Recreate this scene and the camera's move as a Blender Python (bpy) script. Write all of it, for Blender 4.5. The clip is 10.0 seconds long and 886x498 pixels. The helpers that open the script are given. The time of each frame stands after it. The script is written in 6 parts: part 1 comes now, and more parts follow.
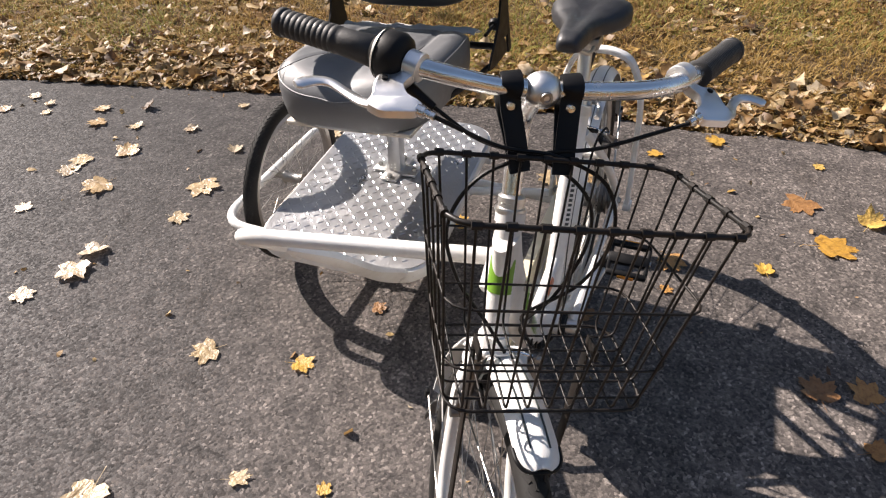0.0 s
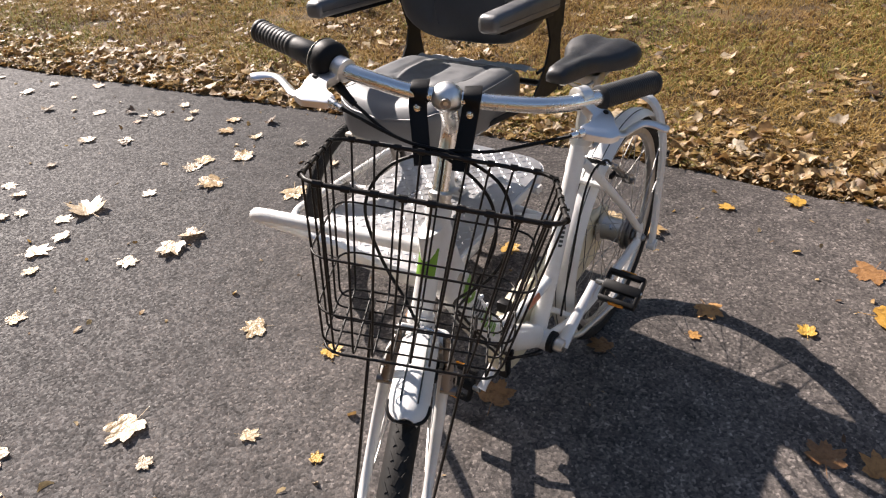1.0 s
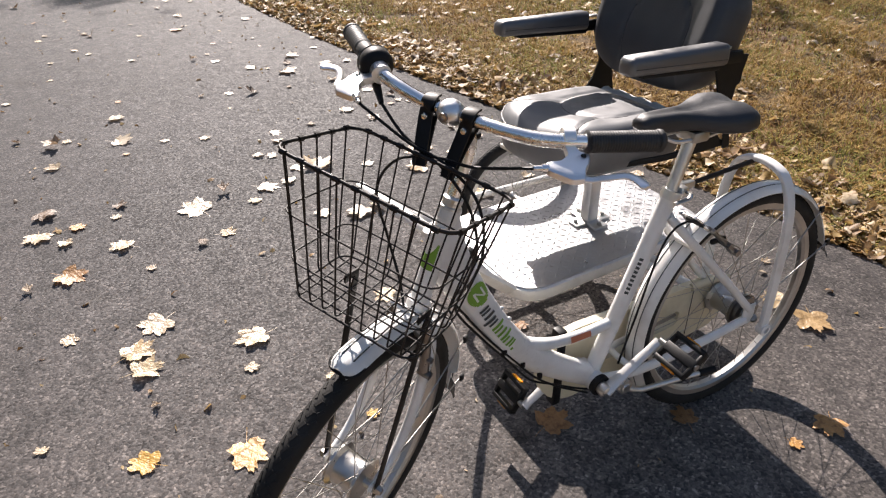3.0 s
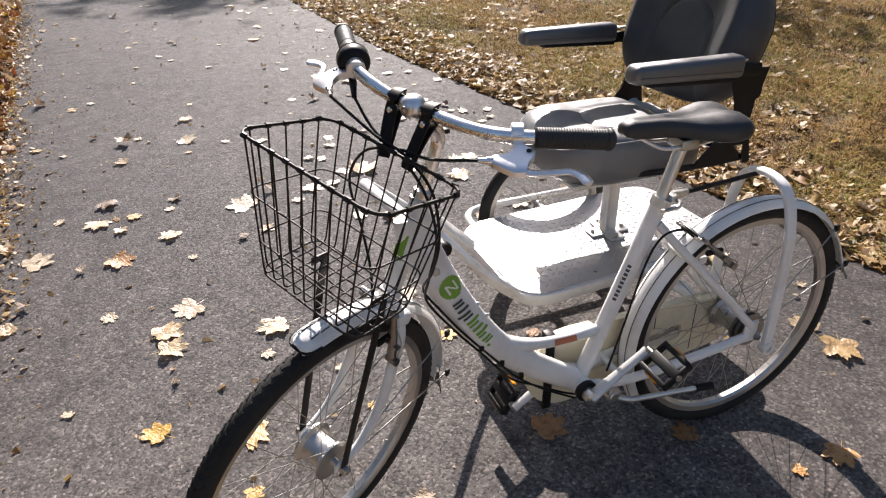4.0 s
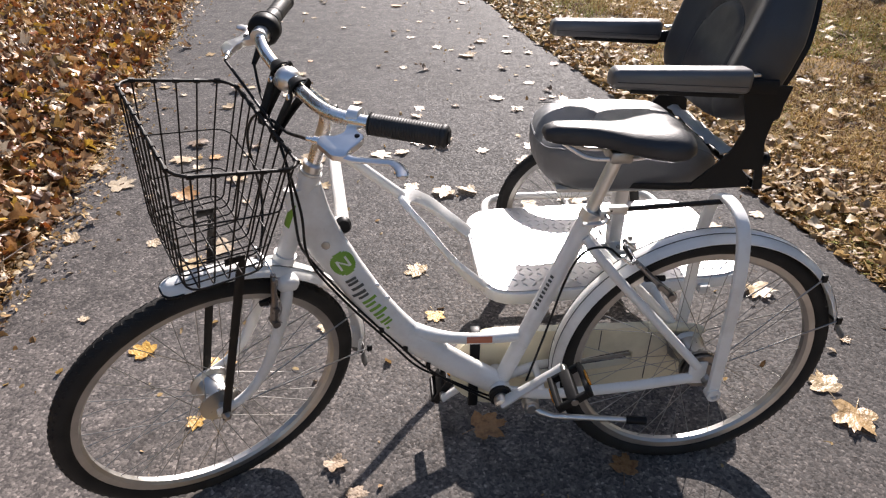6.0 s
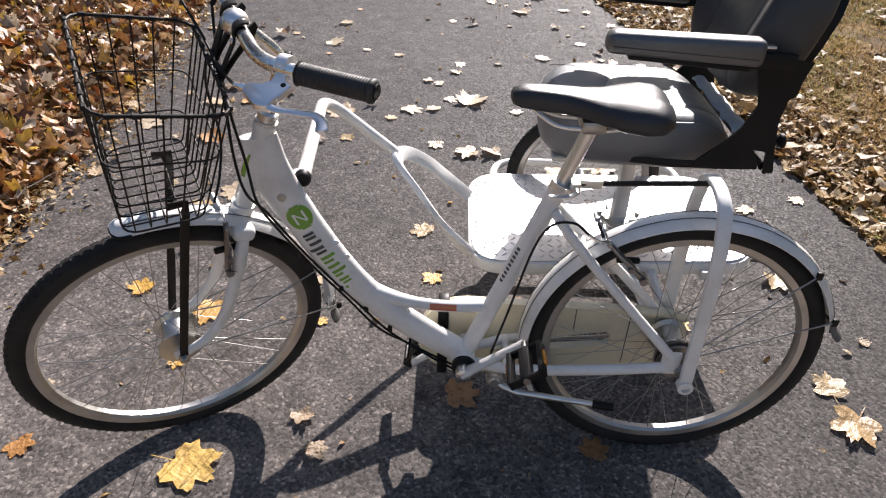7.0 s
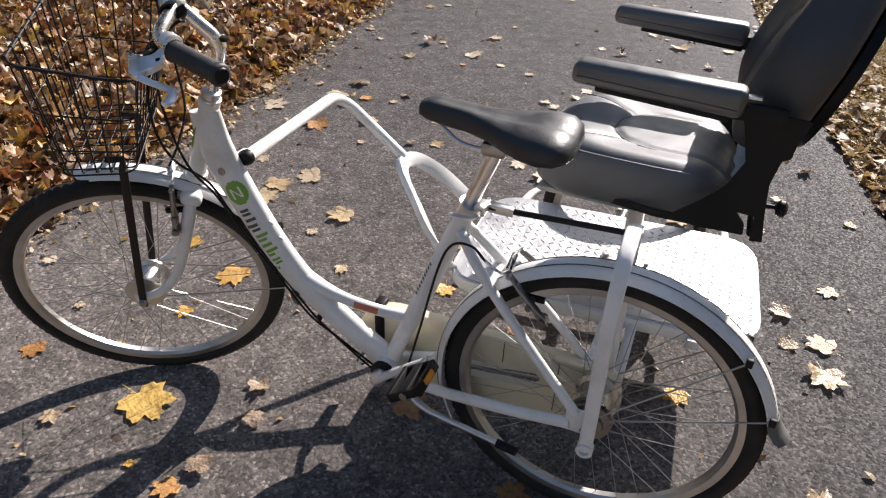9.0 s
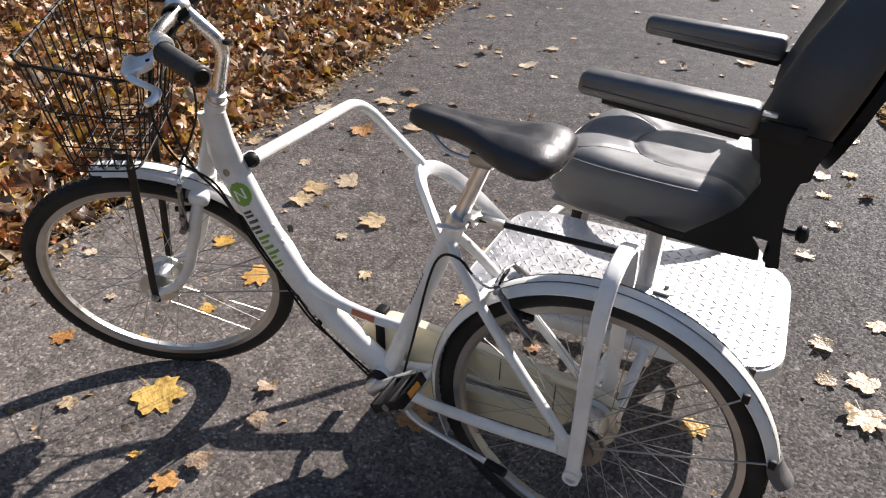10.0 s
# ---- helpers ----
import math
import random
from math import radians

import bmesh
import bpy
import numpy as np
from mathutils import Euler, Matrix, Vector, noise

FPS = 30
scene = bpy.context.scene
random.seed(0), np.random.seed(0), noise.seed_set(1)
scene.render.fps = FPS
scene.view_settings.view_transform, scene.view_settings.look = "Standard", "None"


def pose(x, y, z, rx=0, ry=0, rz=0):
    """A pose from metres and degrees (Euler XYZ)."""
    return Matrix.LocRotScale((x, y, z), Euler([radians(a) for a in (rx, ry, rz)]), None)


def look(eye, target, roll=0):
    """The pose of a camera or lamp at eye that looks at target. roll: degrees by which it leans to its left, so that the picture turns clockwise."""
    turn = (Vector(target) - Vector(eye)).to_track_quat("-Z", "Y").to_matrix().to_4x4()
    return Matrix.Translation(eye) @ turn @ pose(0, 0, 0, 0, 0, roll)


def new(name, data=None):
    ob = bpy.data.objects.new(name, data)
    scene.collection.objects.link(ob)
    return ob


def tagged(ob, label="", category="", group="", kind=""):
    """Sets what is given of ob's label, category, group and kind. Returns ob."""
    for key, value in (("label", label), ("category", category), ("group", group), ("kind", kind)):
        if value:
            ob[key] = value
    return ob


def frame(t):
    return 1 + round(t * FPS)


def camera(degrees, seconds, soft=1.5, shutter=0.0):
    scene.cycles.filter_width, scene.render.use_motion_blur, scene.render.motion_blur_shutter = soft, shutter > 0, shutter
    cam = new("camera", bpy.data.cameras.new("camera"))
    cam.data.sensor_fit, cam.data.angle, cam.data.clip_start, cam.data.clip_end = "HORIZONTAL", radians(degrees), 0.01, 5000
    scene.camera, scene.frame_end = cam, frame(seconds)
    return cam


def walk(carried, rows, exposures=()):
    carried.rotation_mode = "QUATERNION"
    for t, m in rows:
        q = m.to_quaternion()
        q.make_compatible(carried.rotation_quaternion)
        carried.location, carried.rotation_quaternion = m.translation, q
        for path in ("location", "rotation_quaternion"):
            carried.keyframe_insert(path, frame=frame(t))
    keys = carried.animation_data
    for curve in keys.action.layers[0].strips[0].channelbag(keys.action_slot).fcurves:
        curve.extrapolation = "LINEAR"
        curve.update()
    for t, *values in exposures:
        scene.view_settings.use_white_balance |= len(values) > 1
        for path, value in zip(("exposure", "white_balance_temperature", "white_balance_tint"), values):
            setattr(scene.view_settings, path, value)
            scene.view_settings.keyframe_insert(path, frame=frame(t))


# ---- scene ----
cam = camera(65.0, 10.0, soft=1.2)
PATH = [
    (0, (1.559, 0.206, 1.343), (0.094, -0.378, 0.113), -1.5),
    (0.5, (1.578, 0.424, 1.344), (0.171, -0.384, 0.175), -0.5),
    (1, (1.564, 0.558, 1.347), (0.219, -0.421, 0.237), -2.6),
    (1.5, (1.464, 0.611, 1.34), (0.228, -0.521, 0.249), -2.6),
    (2, (1.392, 0.668, 1.374), (0.273, -0.58, 0.282), -1.5),
    (2.5, (1.352, 0.783, 1.374), (0.406, -0.633, 0.325), -0.8),
    (2.7, (1.337, 0.848, 1.376), (0.454, -0.606, 0.324), -0.1),
    (3.8, (1.219, 1.069, 1.37), (0.594, -0.542, 0.364), -2.1),
    (4, (1.167, 1.073, 1.358), (0.565, -0.549, 0.354), -1.1),
    (4.5, (1.069, 1.072, 1.375), (0.555, -0.566, 0.349), 0.8),
    (5, (0.988, 1.067, 1.379), (0.57, -0.588, 0.338), 0.4),
    (5.5, (0.841, 1.111, 1.361), (0.547, -0.569, 0.316), 1.2),
    (6, (0.667, 1.176, 1.364), (0.524, -0.517, 0.308), 0.7),
    (6.2, (0.619, 1.192, 1.358), (0.525, -0.491, 0.282), 0.6),
    (7.3, (0.417, 1.091, 1.346), (0.502, -0.53, 0.177), 2.5),
    (7.5, (0.395, 1.067, 1.345), (0.507, -0.551, 0.175), 2.7),
    (8, (0.32, 1.037, 1.343), (0.529, -0.563, 0.161), 1.8),
    (8.5, (0.13, 1.024, 1.333), (0.503, -0.57, 0.184), 3.6),
    (9, (-0.065, 1.023, 1.341), (0.521, -0.522, 0.214), 2.4),
    (9.5, (-0.138, 1.014, 1.342), (0.572, -0.47, 0.205), 0.9),
    (10, (-0.185, 0.939, 1.331), (0.588, -0.534, 0.222), 1.3),
]
walk(cam, [(t, look(eye, target, roll)) for t, eye, target, roll in PATH], exposures=[(0.0, 1.15, 6850, 12.5), (2.5, 1.16, 6800, 12.5), (4.0, 1.21, 6700, 12.5), (5.5, 1.21, 6650, 12.5), (7.5, 1.12, 6500, 12.5), (8.5, 1.08, 6530, 12.0), (9.0, 0.97, 6550, 11.5), (10.0, 1.06, 6550, 10.5)])

# ---- light ----
SUN = Vector((-0.235, -0.78, 0.58)).normalized()
world = bpy.data.worlds.new("world")
scene.world = world
world.use_nodes = True
wn = world.node_tree.nodes
sky = wn.new("ShaderNodeTexSky")
sky.sky_type = "NISHITA"
sky.sun_disc = False
sky.sun_elevation = math.asin(SUN.z)
sky.sun_rotation = math.atan2(SUN.x, SUN.y)
sky.air_density, sky.dust_density, sky.ozone_density = 1.0, 1.2, 1.0
wn["Background"].inputs["Strength"].default_value = 0.071
world.node_tree.links.new(sky.outputs["Color"], wn["Background"].inputs["Color"])
sun_data = bpy.data.lights.new("sun", "SUN")
sun_data.energy, sun_data.angle, sun_data.color = 5.0, radians(0.53), (1.0, 0.93, 0.89)
sun = new("sun", sun_data)
sun.matrix_basis = look(SUN * 30, (0, 0, 0))

# ---- materials ----


class Mat:
    """A node material with a Principled shader and a few short ways to add nodes."""

    def __init__(self, name, colour=(0.5, 0.5, 0.5), rough=0.5, metal=0.0, coat=0.0, spec=0.5):
        self.m = bpy.data.materials.new(name)
        self.m.use_nodes = True
        self.t = self.m.node_tree
        self.b = self.t.nodes["Principled BSDF"]
        self.b.inputs["Base Color"].default_value = (*colour, 1)
        self.b.inputs["Roughness"].default_value = rough
        self.b.inputs["Metallic"].default_value = metal
        self.b.inputs["Coat Weight"].default_value = coat
        self.b.inputs["Specular IOR Level"].default_value = spec
        self.coord = self.t.nodes.new("ShaderNodeTexCoord").outputs["Object"]

    def node(self, kind, **inputs):
        n = self.t.nodes.new(kind)
        for key, value in inputs.items():
            key = key.replace("_", " ")
            if hasattr(value, "is_output"):
                self.t.links.new(value, n.inputs[key])
            else:
                n.inputs[key].default_value = value
        return n

    def link(self, a, b):
        self.t.links.new(a, self.b.inputs[b] if isinstance(b, str) else b)
        return self

    def noise(self, scale, detail=4.0, rough=0.55):
        return self.node("ShaderNodeTexNoise", Vector=self.coord, Scale=scale, Detail=detail, Roughness=rough).outputs["Fac"]

    def cells(self, scale, feature="F1"):
        n = self.node("ShaderNodeTexVoronoi", Vector=self.coord, Scale=scale)
        n.feature = feature
        return n

    def ramp(self, fac, *stops):
        n = self.node("ShaderNodeValToRGB", Fac=fac)
        e = n.color_ramp.elements
        while len(e) < len(stops):
            e.new(0.5)
        for el, (pos, col) in zip(e, stops):
            el.position = pos
            el.color = (*col, 1) if not isinstance(col, float) else (col, col, col, 1)
        return n.outputs["Color"]

    def mix(self, fac, a, b, kind="MIX"):
        n = self.t.nodes.new("ShaderNodeMix")
        n.data_type, n.blend_type = "RGBA", kind
        for i, v in ((0, fac), (6, a), (7, b)):
            if hasattr(v, "is_output"):
                self.t.links.new(v, n.inputs[i])
            else:
                n.inputs[i].default_value = v if i == 0 else (*v, 1)
        return n.outputs[2]

    def bump(self, height, strength=0.3, distance=0.002):
        n = self.node("ShaderNodeBump", Height=height, Strength=strength, Distance=distance)
        self.link(n.outputs["Normal"], "Normal")
        return self


def paint(name, colour, dirt, rough=0.35, amount=0.5):
    """Gloss paint with faint dirt and small scuffs."""
    m = Mat(name, colour, rough, coat=0.25)
    grime = m.ramp(m.noise(7.0, 6.0, 0.65), (0.48, 0.0), (0.72, 1.0))
    spots = m.ramp(m.noise(160.0, 3.0), (0.66, 0.0), (0.72, 1.0))
    both = m.mix(0.35, grime, spots, "ADD")
    fac = m.node("ShaderNodeMath")
    fac.operation = "MULTIPLY"
    m.link(both, fac.inputs[0])
    fac.inputs[1].default_value = amount
    m.link(m.mix(fac.outputs[0], colour, dirt), "Base Color")
    m.link(m.ramp(m.noise(30.0), (0.3, rough - 0.08), (0.7, rough + 0.15)), "Roughness")
    m.bump(m.noise(220.0, 2.0), 0.05, 0.001)
    return m.m


def metal(name, colour, rough, vary=0.12, scale=25.0, bump=0.05):
    m = Mat(name, colour, rough, 1.0)
    n = m.noise(scale, 5.0, 0.6)
    m.link(m.ramp(n, (0.3, max(rough - vary, 0.03)), (0.75, rough + vary)), "Roughness")
    m.link(m.mix(m.ramp(m.noise(scale * 0.3, 5.0), (0.45, 0.0), (0.8, 0.6)), colour, tuple(0.55 * c for c in colour)), "Base Color")
    m.bump(m.noise(scale * 8, 2.0), bump, 0.001)
    return m.m


def silver(name, colour):
    """Cast, lacquered aluminium: half metal, half matt."""
    m = Mat(name, colour, 0.40, 0.45)
    m.link(m.mix(m.ramp(m.noise(16.0, 6.0, 0.65), (0.5, 0.0), (0.75, 0.7)), colour, tuple(0.6 * c for c in colour)), "Base Color")
    m.link(m.ramp(m.noise(40.0), (0.3, 0.28), (0.7, 0.46)), "Roughness")
    m.bump(m.noise(200.0, 2.0), 0.06, 0.001)
    return m.m


def rubber(name, colour, rough=0.7, dust=(0.16, 0.15, 0.13), amount=0.35, scale=40.0, bump=0.25, spec=0.5, ior=1.5):
    m = Mat(name, colour, rough, spec=spec)
    m.b.inputs["IOR"].default_value = ior
    fac = m.ramp(m.noise(scale * 0.5, 6.0, 0.65), (0.42, 0.0), (0.8, amount))
    m.link(m.mix(fac, colour, dust), "Base Color")
    m.link(m.ramp(m.noise(scale), (0.3, rough - 0.1), (0.7, min(rough + 0.12, 1.0))), "Roughness")
    m.bump(m.noise(scale * 9, 3.0), bump, 0.001)
    return m.m


WHITE = paint("white_paint", (0.77, 0.765, 0.745), (0.40, 0.36, 0.30), 0.34, 0.45)
CREAM = paint("cream_plastic", (0.66, 0.60, 0.44), (0.33, 0.28, 0.18), 0.45, 0.5)
GREEN = paint("green_vinyl", (0.16, 0.34, 0.03), (0.10, 0.18, 0.03), 0.4, 0.3)
INK = paint("dark_vinyl", (0.04, 0.05, 0.05), (0.1, 0.1, 0.1), 0.45, 0.3)
PALE = paint("pale_vinyl", (0.72, 0.76, 0.68), (0.5, 0.5, 0.42), 0.4, 0.3)
ORANGE = paint("orange_decal", (0.55, 0.16, 0.07), (0.4, 0.16, 0.1), 0.45, 0.4)
AMBER = paint("amber_reflector", (0.75, 0.28, 0.02), (0.5, 0.18, 0.02), 0.2, 0.3)
CHROME = metal("polished_aluminium", (0.90, 0.89, 0.87), 0.26, 0.10, 18.0)
SILVER = silver("cast_silver", (0.74, 0.73, 0.72))
CAST = metal("cast_alloy", (0.86, 0.85, 0.84), 0.40, 0.14, 22.0)
ALLOY = metal("brushed_alloy", (0.72, 0.71, 0.69), 0.38, 0.12, 30.0)
BRAKE = metal("grey_brake_alloy", (0.22, 0.21, 0.205), 0.34, 0.12, 40.0)
HUB = metal("dull_hub_alloy", (0.52, 0.51, 0.49), 0.36, 0.12, 40.0)
DRUM = metal("greasy_drum_steel", (0.22, 0.21, 0.20), 0.36, 0.14, 60.0)
RIM = metal("dull_rim_alloy", (0.46, 0.45, 0.435), 0.44, 0.12, 40.0)
STEEL = metal("dull_steel", (0.38, 0.37, 0.35), 0.42, 0.12, 40.0)
TYRE = rubber("tyre_rubber", (0.014, 0.0135, 0.013), 0.75, (0.08, 0.072, 0.064), 0.25, spec=0.3)
FLAP = rubber("grey_rubber", (0.10, 0.098, 0.095), 0.7, (0.22, 0.20, 0.18), 0.4)
GRIP = rubber("grip_rubber", (0.022, 0.022, 0.022), 0.55, (0.09, 0.085, 0.08), 0.3)
BLACK = rubber("black_plastic", (0.006, 0.006, 0.0065), 0.48, (0.035, 0.033, 0.031), 0.2, 30.0, 0.1, 0.22)
WIRE = rubber("black_coated_wire", (0.007, 0.0065, 0.006), 0.50, (0.07, 0.045, 0.03), 0.3, 60.0, 0.15, 0.3)
SADDLE = rubber("black_vinyl", (0.020, 0.021, 0.024), 0.45, (0.06, 0.06, 0.06), 0.25, 30.0, 0.35)
VINYL = rubber("grey_vinyl", (0.086, 0.0905, 0.098), 0.50, (0.18, 0.18, 0.18), 0.3, 24.0, 0.20, 0.9, 1.5)
ARM_VINYL = rubber("dark_grey_vinyl", (0.040, 0.042, 0.047), 0.42, (0.12, 0.12, 0.12), 0.3, 24.0, 0.30, 1.0, 1.6)
BACK_VINYL = rubber("charcoal_vinyl", (0.042, 0.044, 0.049), 0.50, (0.11, 0.11, 0.11), 0.3, 24.0, 0.25)
BOARD = rubber("pale_board", (0.58, 0.53, 0.45), 0.7, (0.40, 0.36, 0.30), 0.4, 20.0, 0.15)
CLOTH = rubber("pale_cloth", (0.62, 0.62, 0.60), 0.85, (0.42, 0.41, 0.38), 0.5, 30.0, 0.5)
PIPING = rubber("dark_piping", (0.03, 0.032, 0.036), 0.5)


def plate_metal():
    """Bright rolled aluminium under a thin pale oxide film, scuffed in streaks."""
    m = Mat("diamond_plate", (0.8, 0.8, 0.8), 0.22, 0.84)
    n = m.noise(14.0, 6.0, 0.65)
    m.link(m.ramp(n, (0.3, 0.26), (0.7, 0.46)), "Roughness")
    m.link(m.mix(m.ramp(m.noise(5.0, 6.0), (0.45, 0.0), (0.75, 0.45)), (0.60, 0.60, 0.61), (0.42, 0.415, 0.41)), "Base Color")
    m.bump(m.noise(110.0, 3.0), 0.5, 0.002)
    return m.m


PLATE = plate_metal()
BARK = rubber("grey_bark", (0.13, 0.105, 0.085), 0.9, (0.24, 0.22, 0.19), 0.6, 9.0, 0.8)


def asphalt():
    m = Mat("asphalt", (0.1, 0.1, 0.1), 0.85, spec=0.22)
    big = m.ramp(m.noise(0.9, 5.0, 0.6), (0.3, (0.122, 0.1095, 0.102)), (0.7, (0.184, 0.1645, 0.1535)))
    mid = m.ramp(m.noise(11.0, 6.0, 0.7), (0.32, (0.58, 0.58, 0.58)), (0.68, (1.32, 1.30, 1.28)))
    base = m.mix(1.0, big, mid, "MULTIPLY")
    # Tone across the path: darker towards the lawn side, broken up by noise.
    across = m.node("ShaderNodeSeparateXYZ", Vector=m.coord)
    span = m.node("ShaderNodeMapRange", Value=across.outputs["X"])
    span.inputs["From Min"].default_value, span.inputs["From Max"].default_value = -1.1, 1.0
    uneven = m.ramp(m.mix(0.25, span.outputs["Result"], m.noise(1.7, 5.0, 0.6)), (0.1, (0.74, 0.735, 0.73)), (0.75, (1.04, 1.04, 1.04)))
    base = m.mix(1.0, base, uneven, "MULTIPLY")
    warp = m.node("ShaderNodeTexNoise", Vector=m.coord, Scale=60.0, Detail=3.0)
    shift = m.node("ShaderNodeVectorMath", Vector=warp.outputs["Color"])
    shift.operation = "SCALE"
    shift.inputs["Scale"].default_value = 0.008
    moved = m.node("ShaderNodeVectorMath")
    moved.operation = "ADD"
    m.link(m.coord, moved.inputs[0])
    m.link(shift.outputs[0], moved.inputs[1])
    stones = m.node("ShaderNodeTexVoronoi", Vector=moved.outputs[0], Scale=145.0)
    tint = m.node("ShaderNodeSeparateColor", Color=stones.outputs["Color"])
    shade = m.ramp(tint.outputs["Red"], (0.0, (0.46, 0.46, 0.46)), (0.35, (0.86, 0.85, 0.84)), (0.7, (1.20, 1.18, 1.15)), (0.92, (1.7, 1.66, 1.6)), (1.0, (2.8, 2.75, 2.65)))
    rocky = m.mix(0.88, base, shade, "MULTIPLY")
    fine = m.node("ShaderNodeTexVoronoi", Vector=moved.outputs[0], Scale=430.0)
    grain = m.node("ShaderNodeSeparateColor", Color=fine.outputs["Color"])
    pits = m.ramp(grain.outputs["Green"], (0.0, (0.52, 0.52, 0.52)), (0.7, (1.13, 1.13, 1.13)), (1.0, (1.7, 1.7, 1.68)))
    stains = m.ramp(m.noise(2.6, 5.0, 0.6), (0.62, (1.0, 1.0, 1.0)), (0.72, (0.62, 0.60, 0.58)))
    m.link(m.mix(1.0, m.mix(0.45, rocky, pits, "MULTIPLY"), stains, "MULTIPLY"), "Base Color")
    m.link(m.ramp(tint.outputs["Blue"], (0.0, 0.6), (1.0, 0.95)), "Roughness")
    inv = m.ramp(stones.outputs["Distance"], (0.1, 1.0), (0.75, 0.0))
    m.b.inputs["Diffuse Roughness"].default_value = 1.0
    m.bump(m.mix(0.35, inv, m.noise(400.0, 2.0)), 0.40, 0.0024)
    return m.m


def soil():
    m = Mat("dry_turf", (0.2, 0.15, 0.08), 0.95)
    a = m.ramp(m.noise(1.3, 6.0, 0.65), (0.3, (0.045, 0.030, 0.014)), (0.5, (0.13, 0.085, 0.03)), (0.7, (0.085, 0.07, 0.02)))
    b = m.ramp(m.noise(45.0, 5.0, 0.7), (0.3, (0.35, 0.32, 0.3)), (0.7, (1.6, 1.5, 1.3)))
    patch = m.ramp(m.noise(3.8, 6.0, 0.7), (0.36, (0.45, 0.40, 0.36)), (0.5, (1.0, 0.95, 0.9)), (0.62, (1.7, 1.5, 1.0)), (0.72, (1.0, 1.2, 0.7)))
    m.link(m.mix(1.0, m.mix(1.0, a, patch, "MULTIPLY"), b, "MULTIPLY"), "Base Color")
    m.bump(m.noise(80.0, 4.0, 0.7), 1.0, 0.012)
    return m.m


def leaf_paint(name, stops, island=False, through_light=0.22, gloss=0.40, grain=3.2, spec=0.75):
    """Dry leaf: colour by leaf, mottled, with some light coming through."""
    m = Mat(name, (0.4, 0.25, 0.1), gloss, spec=spec)
    if island:
        rnd = m.node("ShaderNodeNewGeometry").outputs["Random Per Island"]
    else:
        rnd = m.node("ShaderNodeObjectInfo").outputs["Random"]
    tone = m.ramp(rnd, *stops)
    mott = m.ramp(m.noise(grain, 5.0, 0.7), (0.32, (0.50, 0.42, 0.34)), (0.5, (0.95, 0.92, 0.86)), (0.7, (1.15, 1.13, 1.10)))
    col = m.mix(1.0, tone, mott, "MULTIPLY")
    m.link(col, "Base Color")
    m.bump(m.noise(grain * 1.3, 3.0, 0.5), 0.5, 0.004 if island else 0.012)
    trans = m.node("ShaderNodeBsdfTranslucent", Color=col)
    mixer = m.node("ShaderNodeMixShader", Fac=through_light)
    m.t.links.new(m.b.outputs[0], mixer.inputs[1])
    m.t.links.new(trans.outputs[0], mixer.inputs[2])
    m.t.links.new(mixer.outputs[0], m.t.nodes["Material Output"].inputs["Surface"])
    return m.m


ASPHALT, SOIL = asphalt(), soil()
# Dark tones keep the unseen added woods dim in reflections.
WOODS = leaf_paint("far_woods", ((0.0, (0.06, 0.05, 0.04)), (0.4, (0.10, 0.075, 0.045)), (0.7, (0.17, 0.10, 0.045)), (1.0, (0.05, 0.045, 0.04))), True, 0.1, 0.8, 3.0, 0.2)
PALE_LEAF = leaf_paint("pale_leaf", ((0.0, (0.50, 0.40, 0.28)), (0.35, (0.57, 0.48, 0.36)), (0.7, (0.45, 0.34, 0.22)), (1.0, (0.61, 0.53, 0.42))), gloss=0.42, spec=0.7)
TAN_LEAF = leaf_paint("tan_leaf", ((0.0, (0.48, 0.36, 0.21)), (0.5, (0.54, 0.43, 0.28)), (1.0, (0.42, 0.29, 0.15))), spec=0.45)
ORANGE_LEAF = leaf_paint("orange_leaf", ((0.0, (0.40, 0.19, 0.055)), (0.5, (0.50, 0.27, 0.09)), (1.0, (0.30, 0.15, 0.06))), gloss=0.5)
BROWN_LEAF = leaf_paint("brown_leaf", ((0.0, (0.15, 0.10, 0.065)), (0.5, (0.26, 0.18, 0.12)), (1.0, (0.40, 0.31, 0.22))), gloss=0.6)
BROWN_LITTER = leaf_paint("brown_litter", ((0.0, (0.11, 0.062, 0.032)), (0.2, (0.30, 0.18, 0.07)), (0.38, (0.46, 0.33, 0.16)), (0.52, (0.25, 0.14, 0.05)), (0.66, (0.52, 0.42, 0.27)), (0.8, (0.46, 0.30, 0.09)), (0.92, (0.58, 0.50, 0.38)), (1.0, (0.09, 0.052, 0.028))), True, 0.28, 0.55, 45.0, 0.45)
YELLOW_LEAF = leaf_paint("yellow_leaf", ((0.0, (0.62, 0.40, 0.07)), (0.4, (0.55, 0.30, 0.05)), (0.7, (0.66, 0.46, 0.13)), (1.0, (0.48, 0.22, 0.06))), gloss=0.5)
LITTER = leaf_paint("leaf_litter", ((0.0, (0.05, 0.026, 0.014)), (0.14, (0.22, 0.10, 0.035)), (0.26, (0.48, 0.31, 0.15)), (0.36, (0.32, 0.10, 0.026)), (0.48, (0.10, 0.046, 0.022)), (0.60, (0.54, 0.40, 0.24)), (0.70, (0.30, 0.13, 0.04)), (0.80, (0.56, 0.37, 0.06)), (0.88, (0.17, 0.085, 0.04)), (0.95, (0.64, 0.55, 0.43)), (1.0, (0.04, 0.022, 0.013))), True, 0.22, 0.46, 45.0, 0.6)
